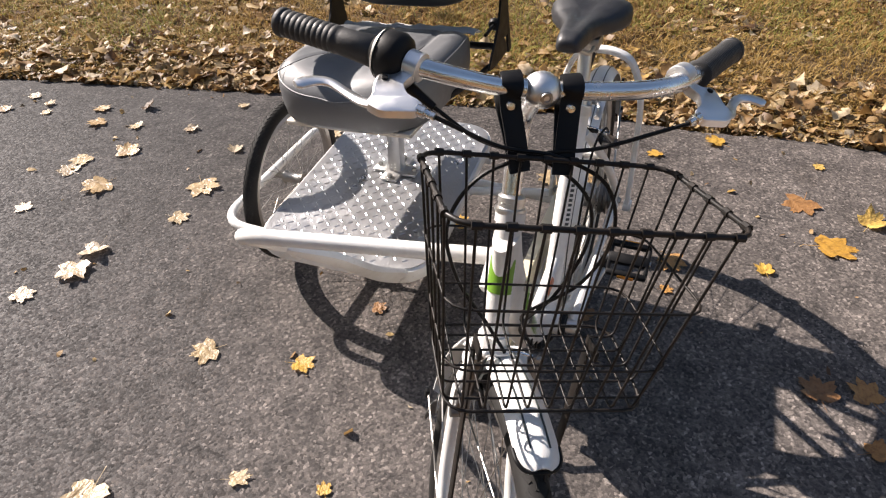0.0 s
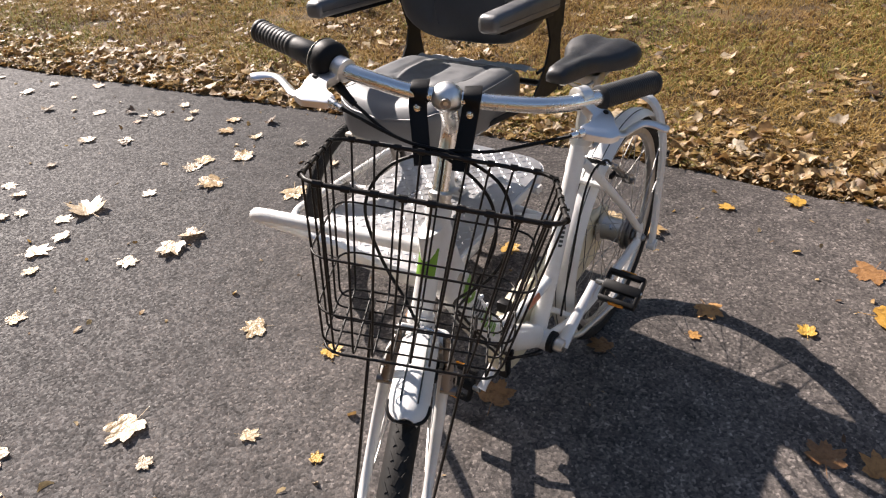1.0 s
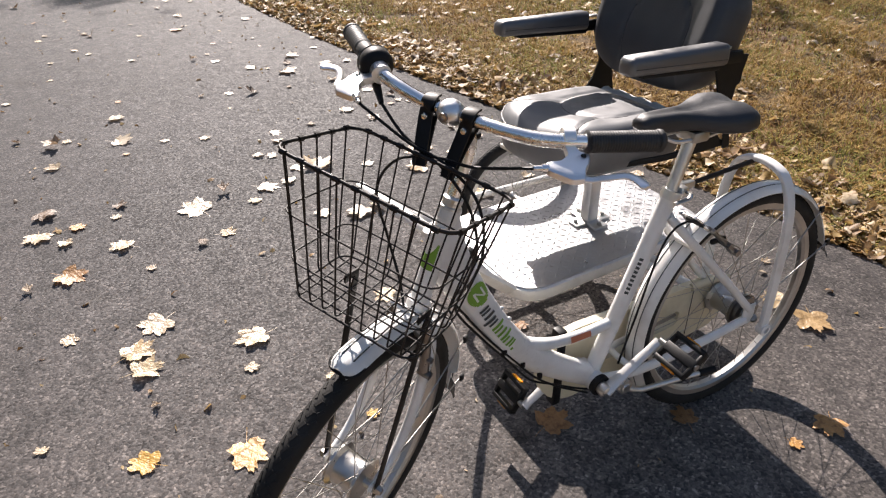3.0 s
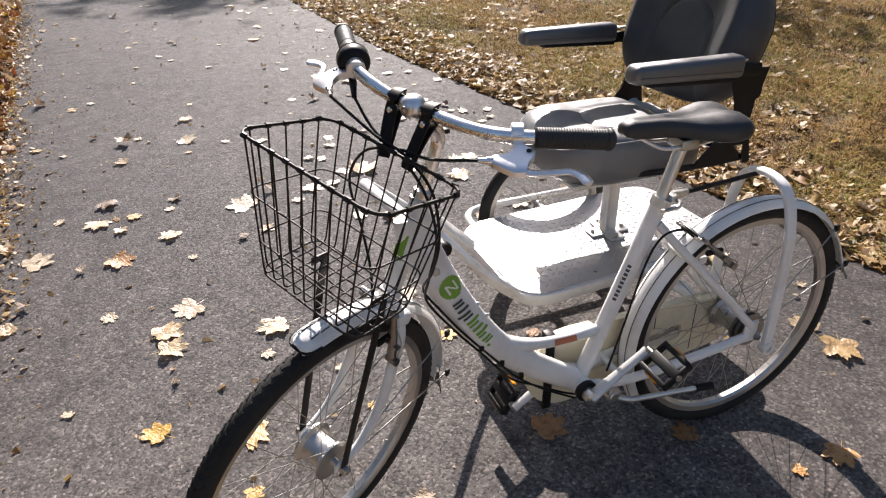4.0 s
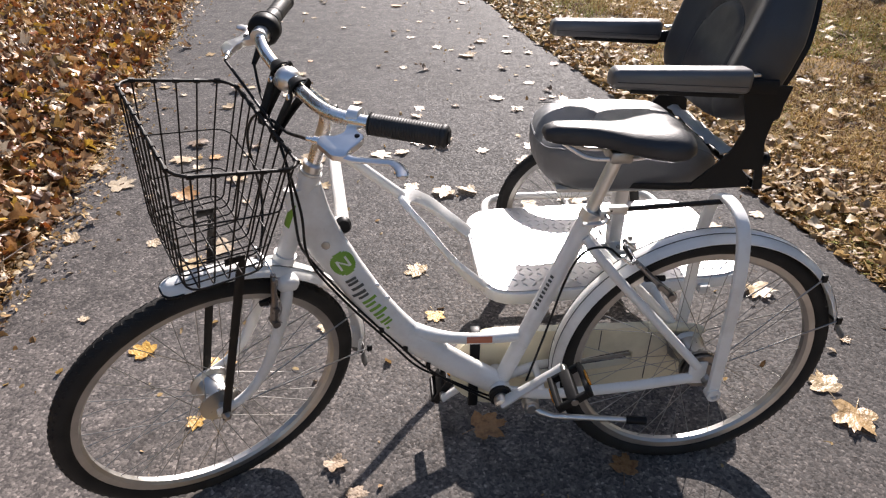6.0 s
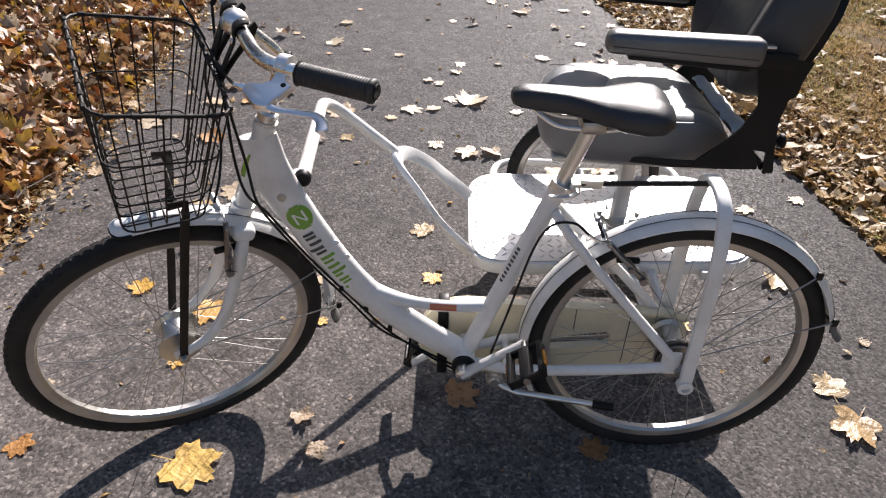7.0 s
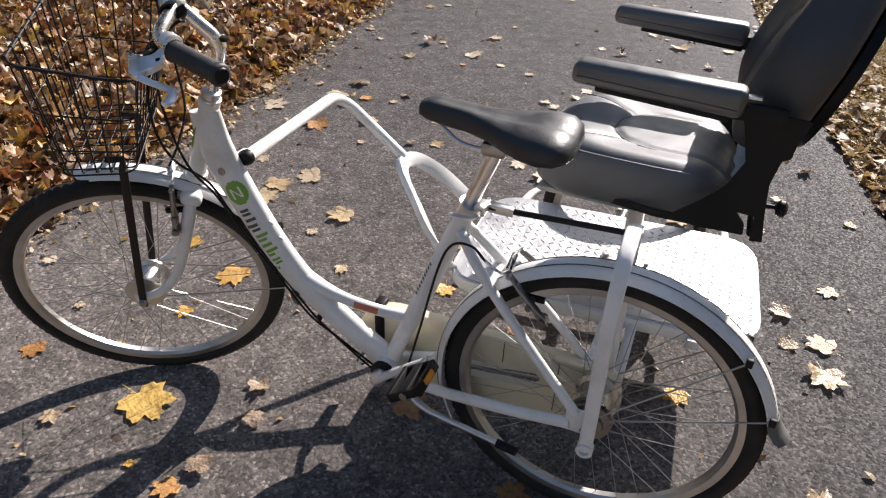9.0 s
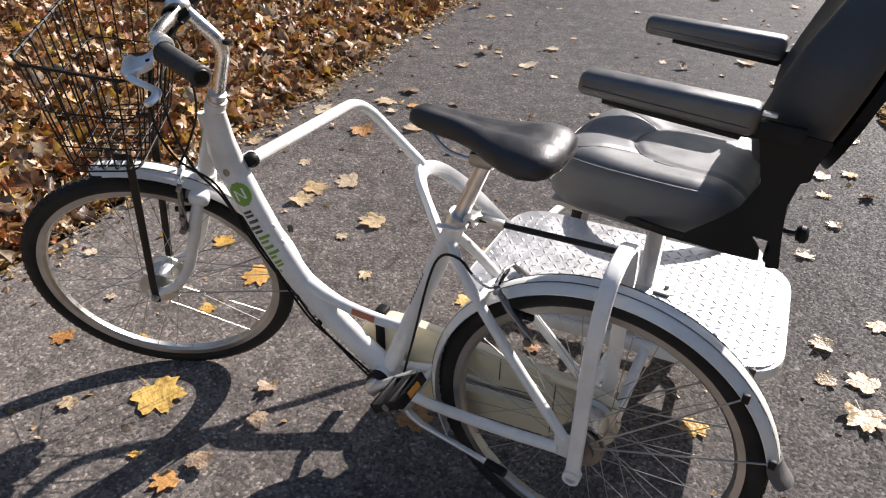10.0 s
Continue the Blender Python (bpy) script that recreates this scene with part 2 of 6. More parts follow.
STRAW = leaf_paint("dry_grass", ((0.0, (0.44, 0.30, 0.105)), (0.3, (0.35, 0.23, 0.07)), (0.55, (0.26, 0.185, 0.055)), (0.75, (0.52, 0.39, 0.18)), (1.0, (0.27, 0.165, 0.06))), True, 0.3, 0.8, 45.0, 0.2)
DEAD_GRASS = leaf_paint("dead_grass", ((0.0, (0.20, 0.10, 0.04)), (0.4, (0.13, 0.065, 0.03)), (0.7, (0.27, 0.16, 0.065)), (1.0, (0.09, 0.05, 0.026))), True, 0.25, 0.8, 45.0, 0.2)
GRASS = leaf_paint("green_grass", ((0.0, (0.24, 0.25, 0.06)), (0.4, (0.34, 0.32, 0.09)), (0.7, (0.16, 0.19, 0.045)), (1.0, (0.42, 0.36, 0.14))), True, 0.3, 0.8, 45.0, 0.2)

# ---- mesh tools ----


def root(name, loc, label, category, group="", kind=""):
    ob = new(name)
    ob.location = loc
    ob.empty_display_size = 0.1
    return tagged(ob, label, category, group, kind)


def link_mesh(name, me, parent=None, label="", basis=None):
    ob = new(name, me)
    if basis is not None:
        ob.matrix_basis = basis
    if parent is not None:
        ob.parent = parent
        if parent.type == "EMPTY":
            ob.matrix_parent_inverse = Matrix.Translation(parent.location).inverted()
    if label:
        tagged(ob, label)
    return ob


def mesh_of(name, bm, mat, m=None, sharp=38):
    if m is not None:
        bm.transform(m)
    bmesh.ops.recalc_face_normals(bm, faces=bm.faces)
    for f in bm.faces:
        f.smooth = True
    me = bpy.data.meshes.new(name)
    bm.to_mesh(me)
    bm.free()
    me.materials.append(mat)
    me.set_sharp_from_angle(angle=radians(sharp))
    return me


def part(name, bm, mat, parent, label="", m=None, sharp=38):
    return link_mesh(name, mesh_of(name, bm, mat, m, sharp), parent, label)


def curve(points, steps=6):
    """A smooth line through the points (Catmull-Rom)."""
    p = [Vector(q) for q in points]
    p = [2 * p[0] - p[1]] + p + [2 * p[-1] - p[-2]]
    out = []
    for i in range(1, len(p) - 2):
        for k in range(steps):
            t = k / steps
            out.append(0.5 * (2 * p[i] + (p[i + 1] - p[i - 1]) * t + (2 * p[i - 1] - 5 * p[i] + 4 * p[i + 1] - p[i + 2]) * t * t + (3 * p[i] - p[i - 1] - 3 * p[i + 1] + p[i + 2]) * t**3))
    return out + [p[-2]]


def fillet(points, radius, steps=5, closed=False):
    """A line of straight runs with rounded corners."""
    p = [Vector(q) for q in points]
    n = len(p)
    out = []
    for i in range(n):
        if not closed and i in (0, n - 1):
            out.append(p[i])
            continue
        a, b, c = p[i - 1], p[i], p[(i + 1) % n]
        u, v = (a - b), (c - b)
        r = min(radius, 0.48 * u.length, 0.48 * v.length)
        s, e = b + u.normalized() * r, b + v.normalized() * r
        for k in range(steps + 1):
            t = k / steps
            out.append((1 - t) ** 2 * s + 2 * t * (1 - t) * b + t * t * e)
    return out


def sweep(bm, line, r, n=10, closed=False, hint=None, power=2.0):
    """A tube along a line. r: a radius, a pair (across, up) or a list of either; hint: the way the section's up looks."""
    line = [Vector(q) for q in line]
    count = len(line)
    rings, side = [], None
    for i in range(count):
        if closed:
            t = (line[(i + 1) % count] - line[i - 1]).normalized()
        else:
            t = (line[min(i + 1, count - 1)] - line[max(i - 1, 0)]).normalized()
        if hint is not None:
            s = t.cross(Vector(hint))
            side = s.normalized() if s.length > 1e-4 else side
        elif side is None:
            side = t.cross(Vector((0, 0, 1)) if abs(t.z) < 0.9 else Vector((0, 1, 0))).normalized()
        else:
            side = (side - t * side.dot(t)).normalized()
        up = side.cross(t)
        rr = r[i] if isinstance(r, list) else r
        ra, rb = rr if isinstance(rr, tuple) else (rr, rr)
        ring = []
        for k in range(n):
            a = 2 * math.pi * (k + 0.5) / n
            c, s = math.cos(a), math.sin(a)
            c, s = math.copysign(abs(c) ** (2 / power), c), math.copysign(abs(s) ** (2 / power), s)
            ring.append(bm.verts.new(line[i] + side * (ra * c) + up * (rb * s)))
        rings.append(ring)
    for i in range(count if closed else count - 1):
        a, b = rings[i], rings[(i + 1) % count]
        for k in range(n):
            bm.faces.new((a[k], a[(k + 1) % n], b[(k + 1) % n], b[k]))
    if not closed:
        bm.faces.new(rings[0])
        bm.faces.new(rings[-1])
    return bm


def tube(line, r, n=10, **kw):
    return sweep(bmesh.new(), line, r, n, **kw)


def lathe(bm, profile, centre, axis=(0, 1, 0), n=48, start=0.0, end=360.0, closed_profile=True):
    """Turns a profile of (radius, along the axis) about an axis. Angles run from +x towards +z about y."""
    w = Vector(axis).normalized()
    u = Vector((1, 0, 0)) if abs(w.x) < 0.9 else Vector((0, 0, 1))
    u = (u - w * u.dot(w)).normalized()
    v = u.cross(w)
    full = abs(end - start - 360) < 1e-6
    rings = []
    for i in range(n if full else n + 1):
        a = radians(start + (end - start) * i / n)
        d = u * math.cos(a) + v * math.sin(a)
        rings.append([bm.verts.new(Vector(centre) + d * r + w * h) for r, h in profile])
    m = len(profile)
    for i in range(n):
        a, b = rings[i], rings[(i + 1) % len(rings)]
        for k in range(m if closed_profile else m - 1):
            bm.faces.new((a[k], a[(k + 1) % m], b[(k + 1) % m], b[k]))
    if not full and closed_profile:
        bm.faces.new(rings[0])
        bm.faces.new(rings[-1])
    return bm


def rod(bm, a, b, r, n=10, r2=None):
    return sweep(bm, [a, b], [r, r if r2 is None else r2], n)


def block(bm, centre, size, bevel=0.003, m=None, segments=2):
    """A box with rounded edges."""
    got = bmesh.ops.create_cube(bm, size=1.0, matrix=Matrix.Translation(centre) @ (m or Matrix()) @ Matrix.Diagonal((*size, 1)))
    if bevel:
        edges = list({e for v in got["verts"] for e in v.link_edges})
        bmesh.ops.bevel(bm, geom=edges, offset=bevel, segments=segments, affect="EDGES", profile=0.5)
    return bm


def bead(bm, centre, r, squash=(1, 1, 1), n=10):
    bmesh.ops.create_uvsphere(bm, u_segments=n, v_segments=max(n // 2, 4), radius=r, matrix=Matrix.Translation(centre) @ Matrix.Diagonal((*squash, 1)))
    return bm


def outline(a, b, power=4.0, n=56):
    """A rounded rectangle of half sizes a and b."""
    out = []
    for k in range(n):
        t = 2 * math.pi * k / n
        c, s = math.cos(t), math.sin(t)
        out.append((a * math.copysign(abs(c) ** (2 / power), c), b * math.copysign(abs(s) ** (2 / power), s)))
    return out

# ---- the ground: path, verges ----


def bend(y, corners):
    """A line through a few corners, carried on straight past its ends."""
    k = 0
    while k < len(corners) - 2 and y < corners[k + 1][0]:
        k += 1
    (y0, x0), (y1, x1) = corners[k], corners[k + 1]
    return x0 + (x1 - x0) * (y - y0) / (y1 - y0)


def path_right(y):
    """The path's edge on the grass side."""
    return bend(y, ((1.0, -1.18), (-0.3, -1.10), (-1.3, -0.93), (-2.9, -0.61), (-4.1, -0.36), (-5.2, -0.22)))


def path_left(y):
    """The path's edge on the side of the deep leaves."""
    return bend(y, ((1.0, 1.90), (-1.8, 2.02), (-3.0, 2.14), (-6.1, 2.46)))


def ground_height(x, y):
    n = noise.noise(Vector((x * 0.9, y * 0.9, 3.0)))
    f = noise.noise(Vector((x * 5.0, y * 5.0, 7.0)))
    out = max(path_right(y) - x, x - path_left(y))
    rise = min(max((out + 0.05) / 0.35, 0.0), 1.0)
    return -0.035 + rise * (0.040 + 0.020 * n) + 0.008 * f * rise


def graded(lo, hi, fine_lo, fine_hi, step):
    """Grid lines, fine in the middle and ever wider outwards."""
    line = list(np.arange(fine_lo, fine_hi + 1e-6, step))
    g, d = fine_hi, step
    while g < hi:
        d *= 1.5
        g = min(g + d, hi)
        line.append(g)
    g, d = fine_lo, step
    while g > lo:
        d *= 1.5
        g = max(g - d, lo)
        line.insert(0, g)
    return line


def sheet(name, xs, ys, height, mat):
    verts = [(x, y, height(x, y)) for y in ys for x in xs]
    nx = len(xs)
    faces = [(j * nx + i, j * nx + i + 1, (j + 1) * nx + i + 1, (j + 1) * nx + i) for j in range(len(ys) - 1) for i in range(nx - 1)]
    me = bpy.data.meshes.new(name)
    me.from_pydata(verts, [], faces)
    me.polygons.foreach_set("use_smooth", [True] * len(faces))
    me.materials.append(mat)
    return new(name, me)


ground = sheet("ground", graded(-400, 400, -7, 7, 0.09), graded(-400, 400, -7.5, 2.5, 0.09), ground_height, SOIL)
tagged(ground, "dry yellowed autumn turf with bare earth beside the path", "ground", kind="structure")

# The path follows its two edges and has a broken, crumbling rim.
road_y = graded(-60, 60, -7, 3, 0.05)
road_v, road_f = [], []
for j, y in enumerate(road_y):
    yy = max(min(y, 9.0), -9.0)
    a = path_right(yy) + 0.05 * noise.noise(Vector((y * 2.2, 1.0, 0))) + 0.02 * noise.noise(Vector((y * 11.0, 5.0, 0)))
    b = path_left(yy) + 0.05 * noise.noise(Vector((y * 2.2, 9.0, 0))) + 0.02 * noise.noise(Vector((y * 11.0, 15.0, 0)))
    for k in range(26):
        s = k / 25
        x = a + (b - a) * s
        edge = min(x - a, b - x)
        z = 0.0 if edge > 0.06 else -0.018 * (1 - edge / 0.06)
        road_v.append((x, y, z + 0.0012 * noise.noise(Vector((x * 4, y * 4, 0)))))
for j in range(len(road_y) - 1):
    for k in range(25):
        road_f.append((j * 26 + k, j * 26 + k + 1, (j + 1) * 26 + k + 1, (j + 1) * 26 + k))
road_me = bpy.data.meshes.new("road")
road_me.from_pydata(road_v, [], road_f)
road_me.polygons.foreach_set("use_smooth", [True] * len(road_f))
road_me.materials.append(ASPHALT)
road = tagged(new("road", road_me), "worn grey asphalt path with pale aggregate", "path", kind="structure")

# ---- the bicycle ----
AXLE_R = Vector((-0.0095, -0.0066, 0.3165))
AXLE_F = Vector((1.0645, 0.0062, 0.3236))
FRONT_R = 0.3175
BB = Vector((0.437, 0, 0.262))
WHEEL_R = 0.3165
AXIS_O, AXIS = Vector((0.83, 0, 0.80)), Vector((-0.305, 0, 0.952)).normalized()
LEAN = Matrix.Translation((0, 0.004, 0.33)) @ Matrix.Rotation(radians(-1.7), 4, "X") @ Matrix.Translation((0, 0, -0.33))
REAR = Matrix.Translation(AXLE_R) @ Matrix.Rotation(radians(1.0), 4, "Z") @ Matrix.Rotation(radians(0.8), 4, "X") @ Matrix.Translation(-AXLE_R)
STEER = LEAN @ Matrix.Translation(AXIS_O) @ Matrix.Rotation(radians(30), 4, AXIS) @ Matrix.Translation(-AXIS_O)
BAR_M = pose(0.091, -0.5194, 0.1227, -8.1, 6.47, 28.55)

bicycle = root("bicycle", (0.5, 0, 0), "white step-through city bicycle with turned front wheel on asphalt", "bicycle")


def along_axis(z):
    """The point of the steering axis at that height."""
    return Vector((0.811 - (z - 0.814) * 0.373, 0, z))


def head_shift(x):
    """The head stands a little to the left of the rear triangle's plane."""
    return 0.009 * min(max((x - 0.437) / 0.40, 0.0), 1.0)


# down tube: deep at the head, bending flat towards the bottom bracket
DOWN_LINE = curve([(0.831, 0, 0.782), (0.815, 0, 0.700), (0.768, 0, 0.608), (0.716, 0, 0.518), (0.664, 0, 0.446), (0.604, 0, 0.386), (0.530, 0, 0.328), (0.437, 0, 0.264)], 6)
DOWN_RADII = [(0.025 - 0.003 * i / 42, 0.038 - 0.009 * i / 42) for i in range(43)]
DOWN_RADII[:12] = [(0.0175 + 0.0006 * i, 0.036 + 0.0009 * min(i, 6) - 0.0009 * max(i - 6, 0)) for i in range(12)]


def frame_tubes():
    bm = bmesh.new()
    sweep(bm, DOWN_LINE, DOWN_RADII, 22, hint=(0, 0, 1))
    sweep(bm, curve([(0.648, 0, 0.440), (0.585, 0, 0.414), (0.520, 0, 0.401), (0.455, 0, 0.398), (0.392, 0, 0.402)], 5), [(0.0125 + 0.008 * max(0, 1 - i / 8), 0.0130 + 0.006 * max(0, 1 - i / 8)) for i in range(21)], 14, hint=(0, 0, 1))
    rod(bm, (0.437, 0, 0.262), (0.279, 0, 0.697), 0.0185, 16)
    rod(bm, along_axis(0.632), along_axis(0.804), 0.0185, 18)
    for z, r in ((0.630, 0.0225), (0.800, 0.0210)):
        rod(bm, along_axis(z - 0.006), along_axis(z + 0.008), r, 18)
    rod(bm, (0.437, -0.036, 0.262), (0.437, 0.036, 0.262), 0.025, 18)
    for s in (1, -1):
        sweep(bm, curve([(0.425, 0.022 * s, 0.262), (0.33, 0.050 * s, 0.272), (0.16, 0.066 * s, 0.298), (0.022, 0.072 * s, 0.322)], 5), [(0.0105, 0.0125)] * 16, 10, hint=(0, 0, 1))
        sweep(bm, curve([(0.285, 0.014 * s, 0.655), (0.24, 0.036 * s, 0.600), (0.130, 0.060 * s, 0.480), (0.014, 0.072 * s, 0.352)], 5), 0.0100, 10)
        block(bm, (0.012, 0.072 * s, 0.335), (0.040, 0.006, 0.060), 0.004)
    rod(bm, (0.215, -0.045, 0.567), (0.215, 0.045, 0.567), 0.007, 10)
    rod(bm, (0.345, -0.050, 0.275), (0.345, 0.050, 0.275), 0.008, 10)
    for v in bm.verts:
        v.co.y += head_shift(v.co.x)
    return bm


bike_frame = part("frame", frame_tubes(), WHITE, bicycle, "white painted step-through frame")


def spoke_mesh(name, length, r=0.0009):
    bm = tube([(0, 0, 0), (0, 0, length)], r, 5)
    return mesh_of(name, bm, STEEL)


def wheel(centre, R, width, spokes, hub_r, hub_w, parent, m, hub_mat, name="wheel"):
    """Rim with tyre, hub and laced spokes about the y axis; m: turns it into place."""
    rim_o = R - width * 0.86
    prof = [(rim_o, -0.013), (rim_o + 0.004, -0.0135), (rim_o + 0.004, 0.0135), (rim_o, 0.013), (rim_o - 0.012, 0.012), (rim_o - 0.018, 0.006), (rim_o - 0.018, -0.006), (rim_o - 0.012, -0.012)]
    rim = part(name, lathe(bmesh.new(), prof, centre, n=64), RIM, parent, "", m, 25)
    hw = width / 2
    prof = [(R - hw + hw * math.cos(a) * (1.0 if math.cos(a) > 0 else 0.86), hw * 0.98 * math.sin(a)) for a in np.linspace(0, 2 * math.pi, 16, endpoint=False)]
    bm = lathe(bmesh.new(), prof, centre, n=72)
    # tread: slanting ribs on the crown and shoulders
    blocks = 96
    for i in range(blocks):
        a = 2 * math.pi * i / blocks
        for lat, tw in ((-0.55, 0.5), (0.0, -0.35), (0.55, -0.5)):
            ang = a + (0.5 * 2 * math.pi / blocks if lat == 0 else 0)
            y = hw * lat
            rr = R - hw + hw * math.cos(math.asin(lat)) * 0.985
            d = Vector((math.cos(ang), 0, math.sin(ang)))
            tdir = Vector((-math.sin(ang), 0, math.cos(ang)))
            nrm = (d * math.cos(math.asin(lat)) + Vector((0, lat, 0))).normalized()
            lng = (tdir * math.cos(tw) + nrm.cross(tdir) * math.sin(tw)).normalized()
            wid = nrm.cross(lng)
            c = centre + d * rr + Vector((0, y, 0))
            q = [c + lng * (sx * 0.0075) + wid * (sy * 0.0026) for sx, sy in ((-1, -1), (1, -1), (1, 1), (-1, 1))]
            lo = [bm.verts.new(p - nrm * 0.001) for p in q]
            hi = [bm.verts.new(p * 0.9 + c * 0.1 + nrm * 0.0008) for p in q]
            bm.faces.new(hi)
            for e in range(4):
                bm.faces.new((lo[e], lo[(e + 1) % 4], hi[(e + 1) % 4], hi[e]))
    part("tyre", bm, TYRE, rim, "black treaded rubber tyre", m)
    prof = [(0.005, -hub_w - 0.02), (0.008, -hub_w - 0.018), (0.009, -hub_w), (hub_r * 1.08, -hub_w + 0.001), (hub_r * 1.08, -hub_w + 0.006), (hub_r * 0.86, -hub_w + 0.012), (hub_r * 0.80, 0.0), (hub_r * 0.86, hub_w - 0.012), (hub_r * 1.08, hub_w - 0.006), (hub_r * 1.08, hub_w - 0.001), (0.009, hub_w), (0.008, hub_w + 0.018), (0.005, hub_w + 0.02)]
    part("hub", lathe(bmesh.new(), prof, centre, n=28, closed_profile=False), hub_mat, rim, "silver alloy hub", m)
    rr = rim_o - 0.016
    me = spoke_mesh("spoke", 1.0)
    for i in range(spokes):
        a = 2 * math.pi * i / spokes
        side = 1 if i % 2 else -1
        off = radians(52) * (1 if (i // 2) % 2 else -1) * (0.25 if hub_r < 0.02 else 0.8)
        p = centre + Vector((hub_r * math.cos(a + off), side * (hub_w - 0.004), hub_r * math.sin(a + off)))
        q = centre + Vector((rr * math.cos(a), 0.002 * side, rr * math.sin(a)))
        if m is not None:
            p, q = m @ p, m @ q
        d = q - p
        link_mesh("spoke", me, rim, "", Matrix.Translation(p) @ d.to_track_quat("Z", "Y").to_matrix().to_4x4() @ Matrix.Diagonal((1, 1, d.length, 1)))
    return rim


wheel(AXLE_R, WHEEL_R, 0.043, 36, 0.040, 0.038, bicycle, REAR, HUB, "rear_wheel")
wheel(AXLE_F, FRONT_R, 0.043, 36, 0.042, 0.034, bicycle, STEER, HUB, "front_wheel")


def fender(name, centre, r, start, end, m, tip_at_start, halfw=0.029):
    outer = [(r + 0.012 - 0.016 * (abs(s) ** 2.2), halfw * s) for s in (-1, -0.8, -0.5, -0.2, 0.2, 0.5, 0.8, 1)]
    inner = [(a - 0.0022, b * 0.97) for a, b in reversed(outer)]
    bm = lathe(bmesh.new(), outer + inner, centre, n=60, start=start, end=end)
    if tip_at_start:
        # the front end is rounded like a spoon
        for v in bm.verts:
            a = math.degrees(math.atan2(v.co.z - centre.z, v.co.x - centre.x)) - start
            if a < 5:
                f = 0.55 + 0.45 * math.sqrt(max(1 - (1 - max(a, 0) / 5) ** 2, 0.0))
                v.co.y = centre.y + (v.co.y - centre.y) * f
                d = Vector((v.co.x - centre.x, 0, v.co.z - centre.z))
                v.co -= d.normalized() * 0.010 * (1 - f) ** 1.5
    ob = part(name, bm, WHITE, bicycle, "white painted mudguard", m)
    for lat in (-0.42, 0.42):
        rr = r + 0.0125 - 0.016 * abs(lat) ** 2.2
        c = halfw * lat
        part("pinstripe", lathe(bmesh.new(), [(rr, c - 0.0012), (rr + 0.0008, c - 0.0012), (rr + 0.0008, c + 0.0012), (rr, c + 0.0012)], centre, n=44, start=start + (4 if tip_at_start else 2), end=end - 2), INK, ob, "", m)
    if tip_at_start:
        d = Vector((math.cos(radians(start)), 0, math.sin(radians(start))))
        t = Vector((d.z, 0, -d.x))
        p = centre + d * (r - 0.004)
        rim = [p - t * 0.032 + Vector((0, halfw * 1.0, 0)) - d * 0.002, p - t * 0.014 + Vector((0, halfw * 0.92, 0)), p - t * 0.003 + Vector((0, halfw * 0.62, 0)), p + t * 0.001 + d * 0.004, p - t * 0.003 - Vector((0, halfw * 0.62, 0)), p - t * 0.014 - Vector((0, halfw * 0.92, 0)), p - t * 0.032 - Vector((0, halfw * 1.0, 0)) - d * 0.002]
        part("fender_lip", tube(curve(rim, 4), 0.0028, 8), BLACK, ob, "black rubber lip", m)
        return ob
    lip = (end - 1.6, end)
    big = [(a + 0.0012, b * 1.03) for a, b in outer] + [(a - 0.0034, b * 1.03) for a, b in reversed(outer)]
    part("fender_lip", lathe(bmesh.new(), big, centre, n=3, start=lip[0], end=lip[1]), BLACK, ob, "black rubber lip", m)
    return ob


part("hub_drum", lathe(bmesh.new(), [(0.010, 0.036), (0.044, 0.036), (0.046, 0.040), (0.046, 0.046), (0.040, 0.047), (0.040, 0.052), (0.043, 0.053), (0.043, 0.058), (0.030, 0.060), (0.028, 0.066), (0.010, 0.067)], AXLE_R, n=32, closed_profile=False), DRUM, bicycle, "greasy grey ridged hub drum", REAR)
rear_fender = fender("rear_fender", AXLE_R, 0.3205, -28, 166, REAR, False, 0.031)
front_fender = fender("front_fender", AXLE_F, 0.3385, 82, 190, STEER, True, 0.029)


def flap(centre, ang, r, halfw, m, parent):
    """A rubber flap that carries on the mudguard's curve and flares outwards."""
    bm = bmesh.new()
    rows = []
    for k in range(6):
        a = radians(ang - 3 + 1.7 * k)
        d = Vector((math.cos(a), 0, math.sin(a)))
        out = r + 0.004 + 0.0014 * k * k * 0.55
        w = halfw * (1.06 + 0.02 * k - (0.16 if k == 5 else 0))
        prof = [(0.012 - 0.020 * abs(u) ** 2.2, w * u) for u in (-1, -0.75, -0.4, 0, 0.4, 0.75, 1)]
        rows.append([bm.verts.new(centre + d * (out + p) + Vector((0, q, 0))) for p, q in prof] + [bm.verts.new(centre + d * (out + p - 0.003) + Vector((0, q * 0.97, 0))) for p, q in reversed(prof)])
    n = len(rows[0])
    for a, b in zip(rows, rows[1:]):
        for k in range(n):
            bm.faces.new((a[k], a[(k + 1) % n], b[(k + 1) % n], b[k]))
    bm.faces.new(rows[0])
    bm.faces.new(rows[-1])
    part("mud_flap", bm, FLAP, parent, "dusty grey rubber mud flap", m)


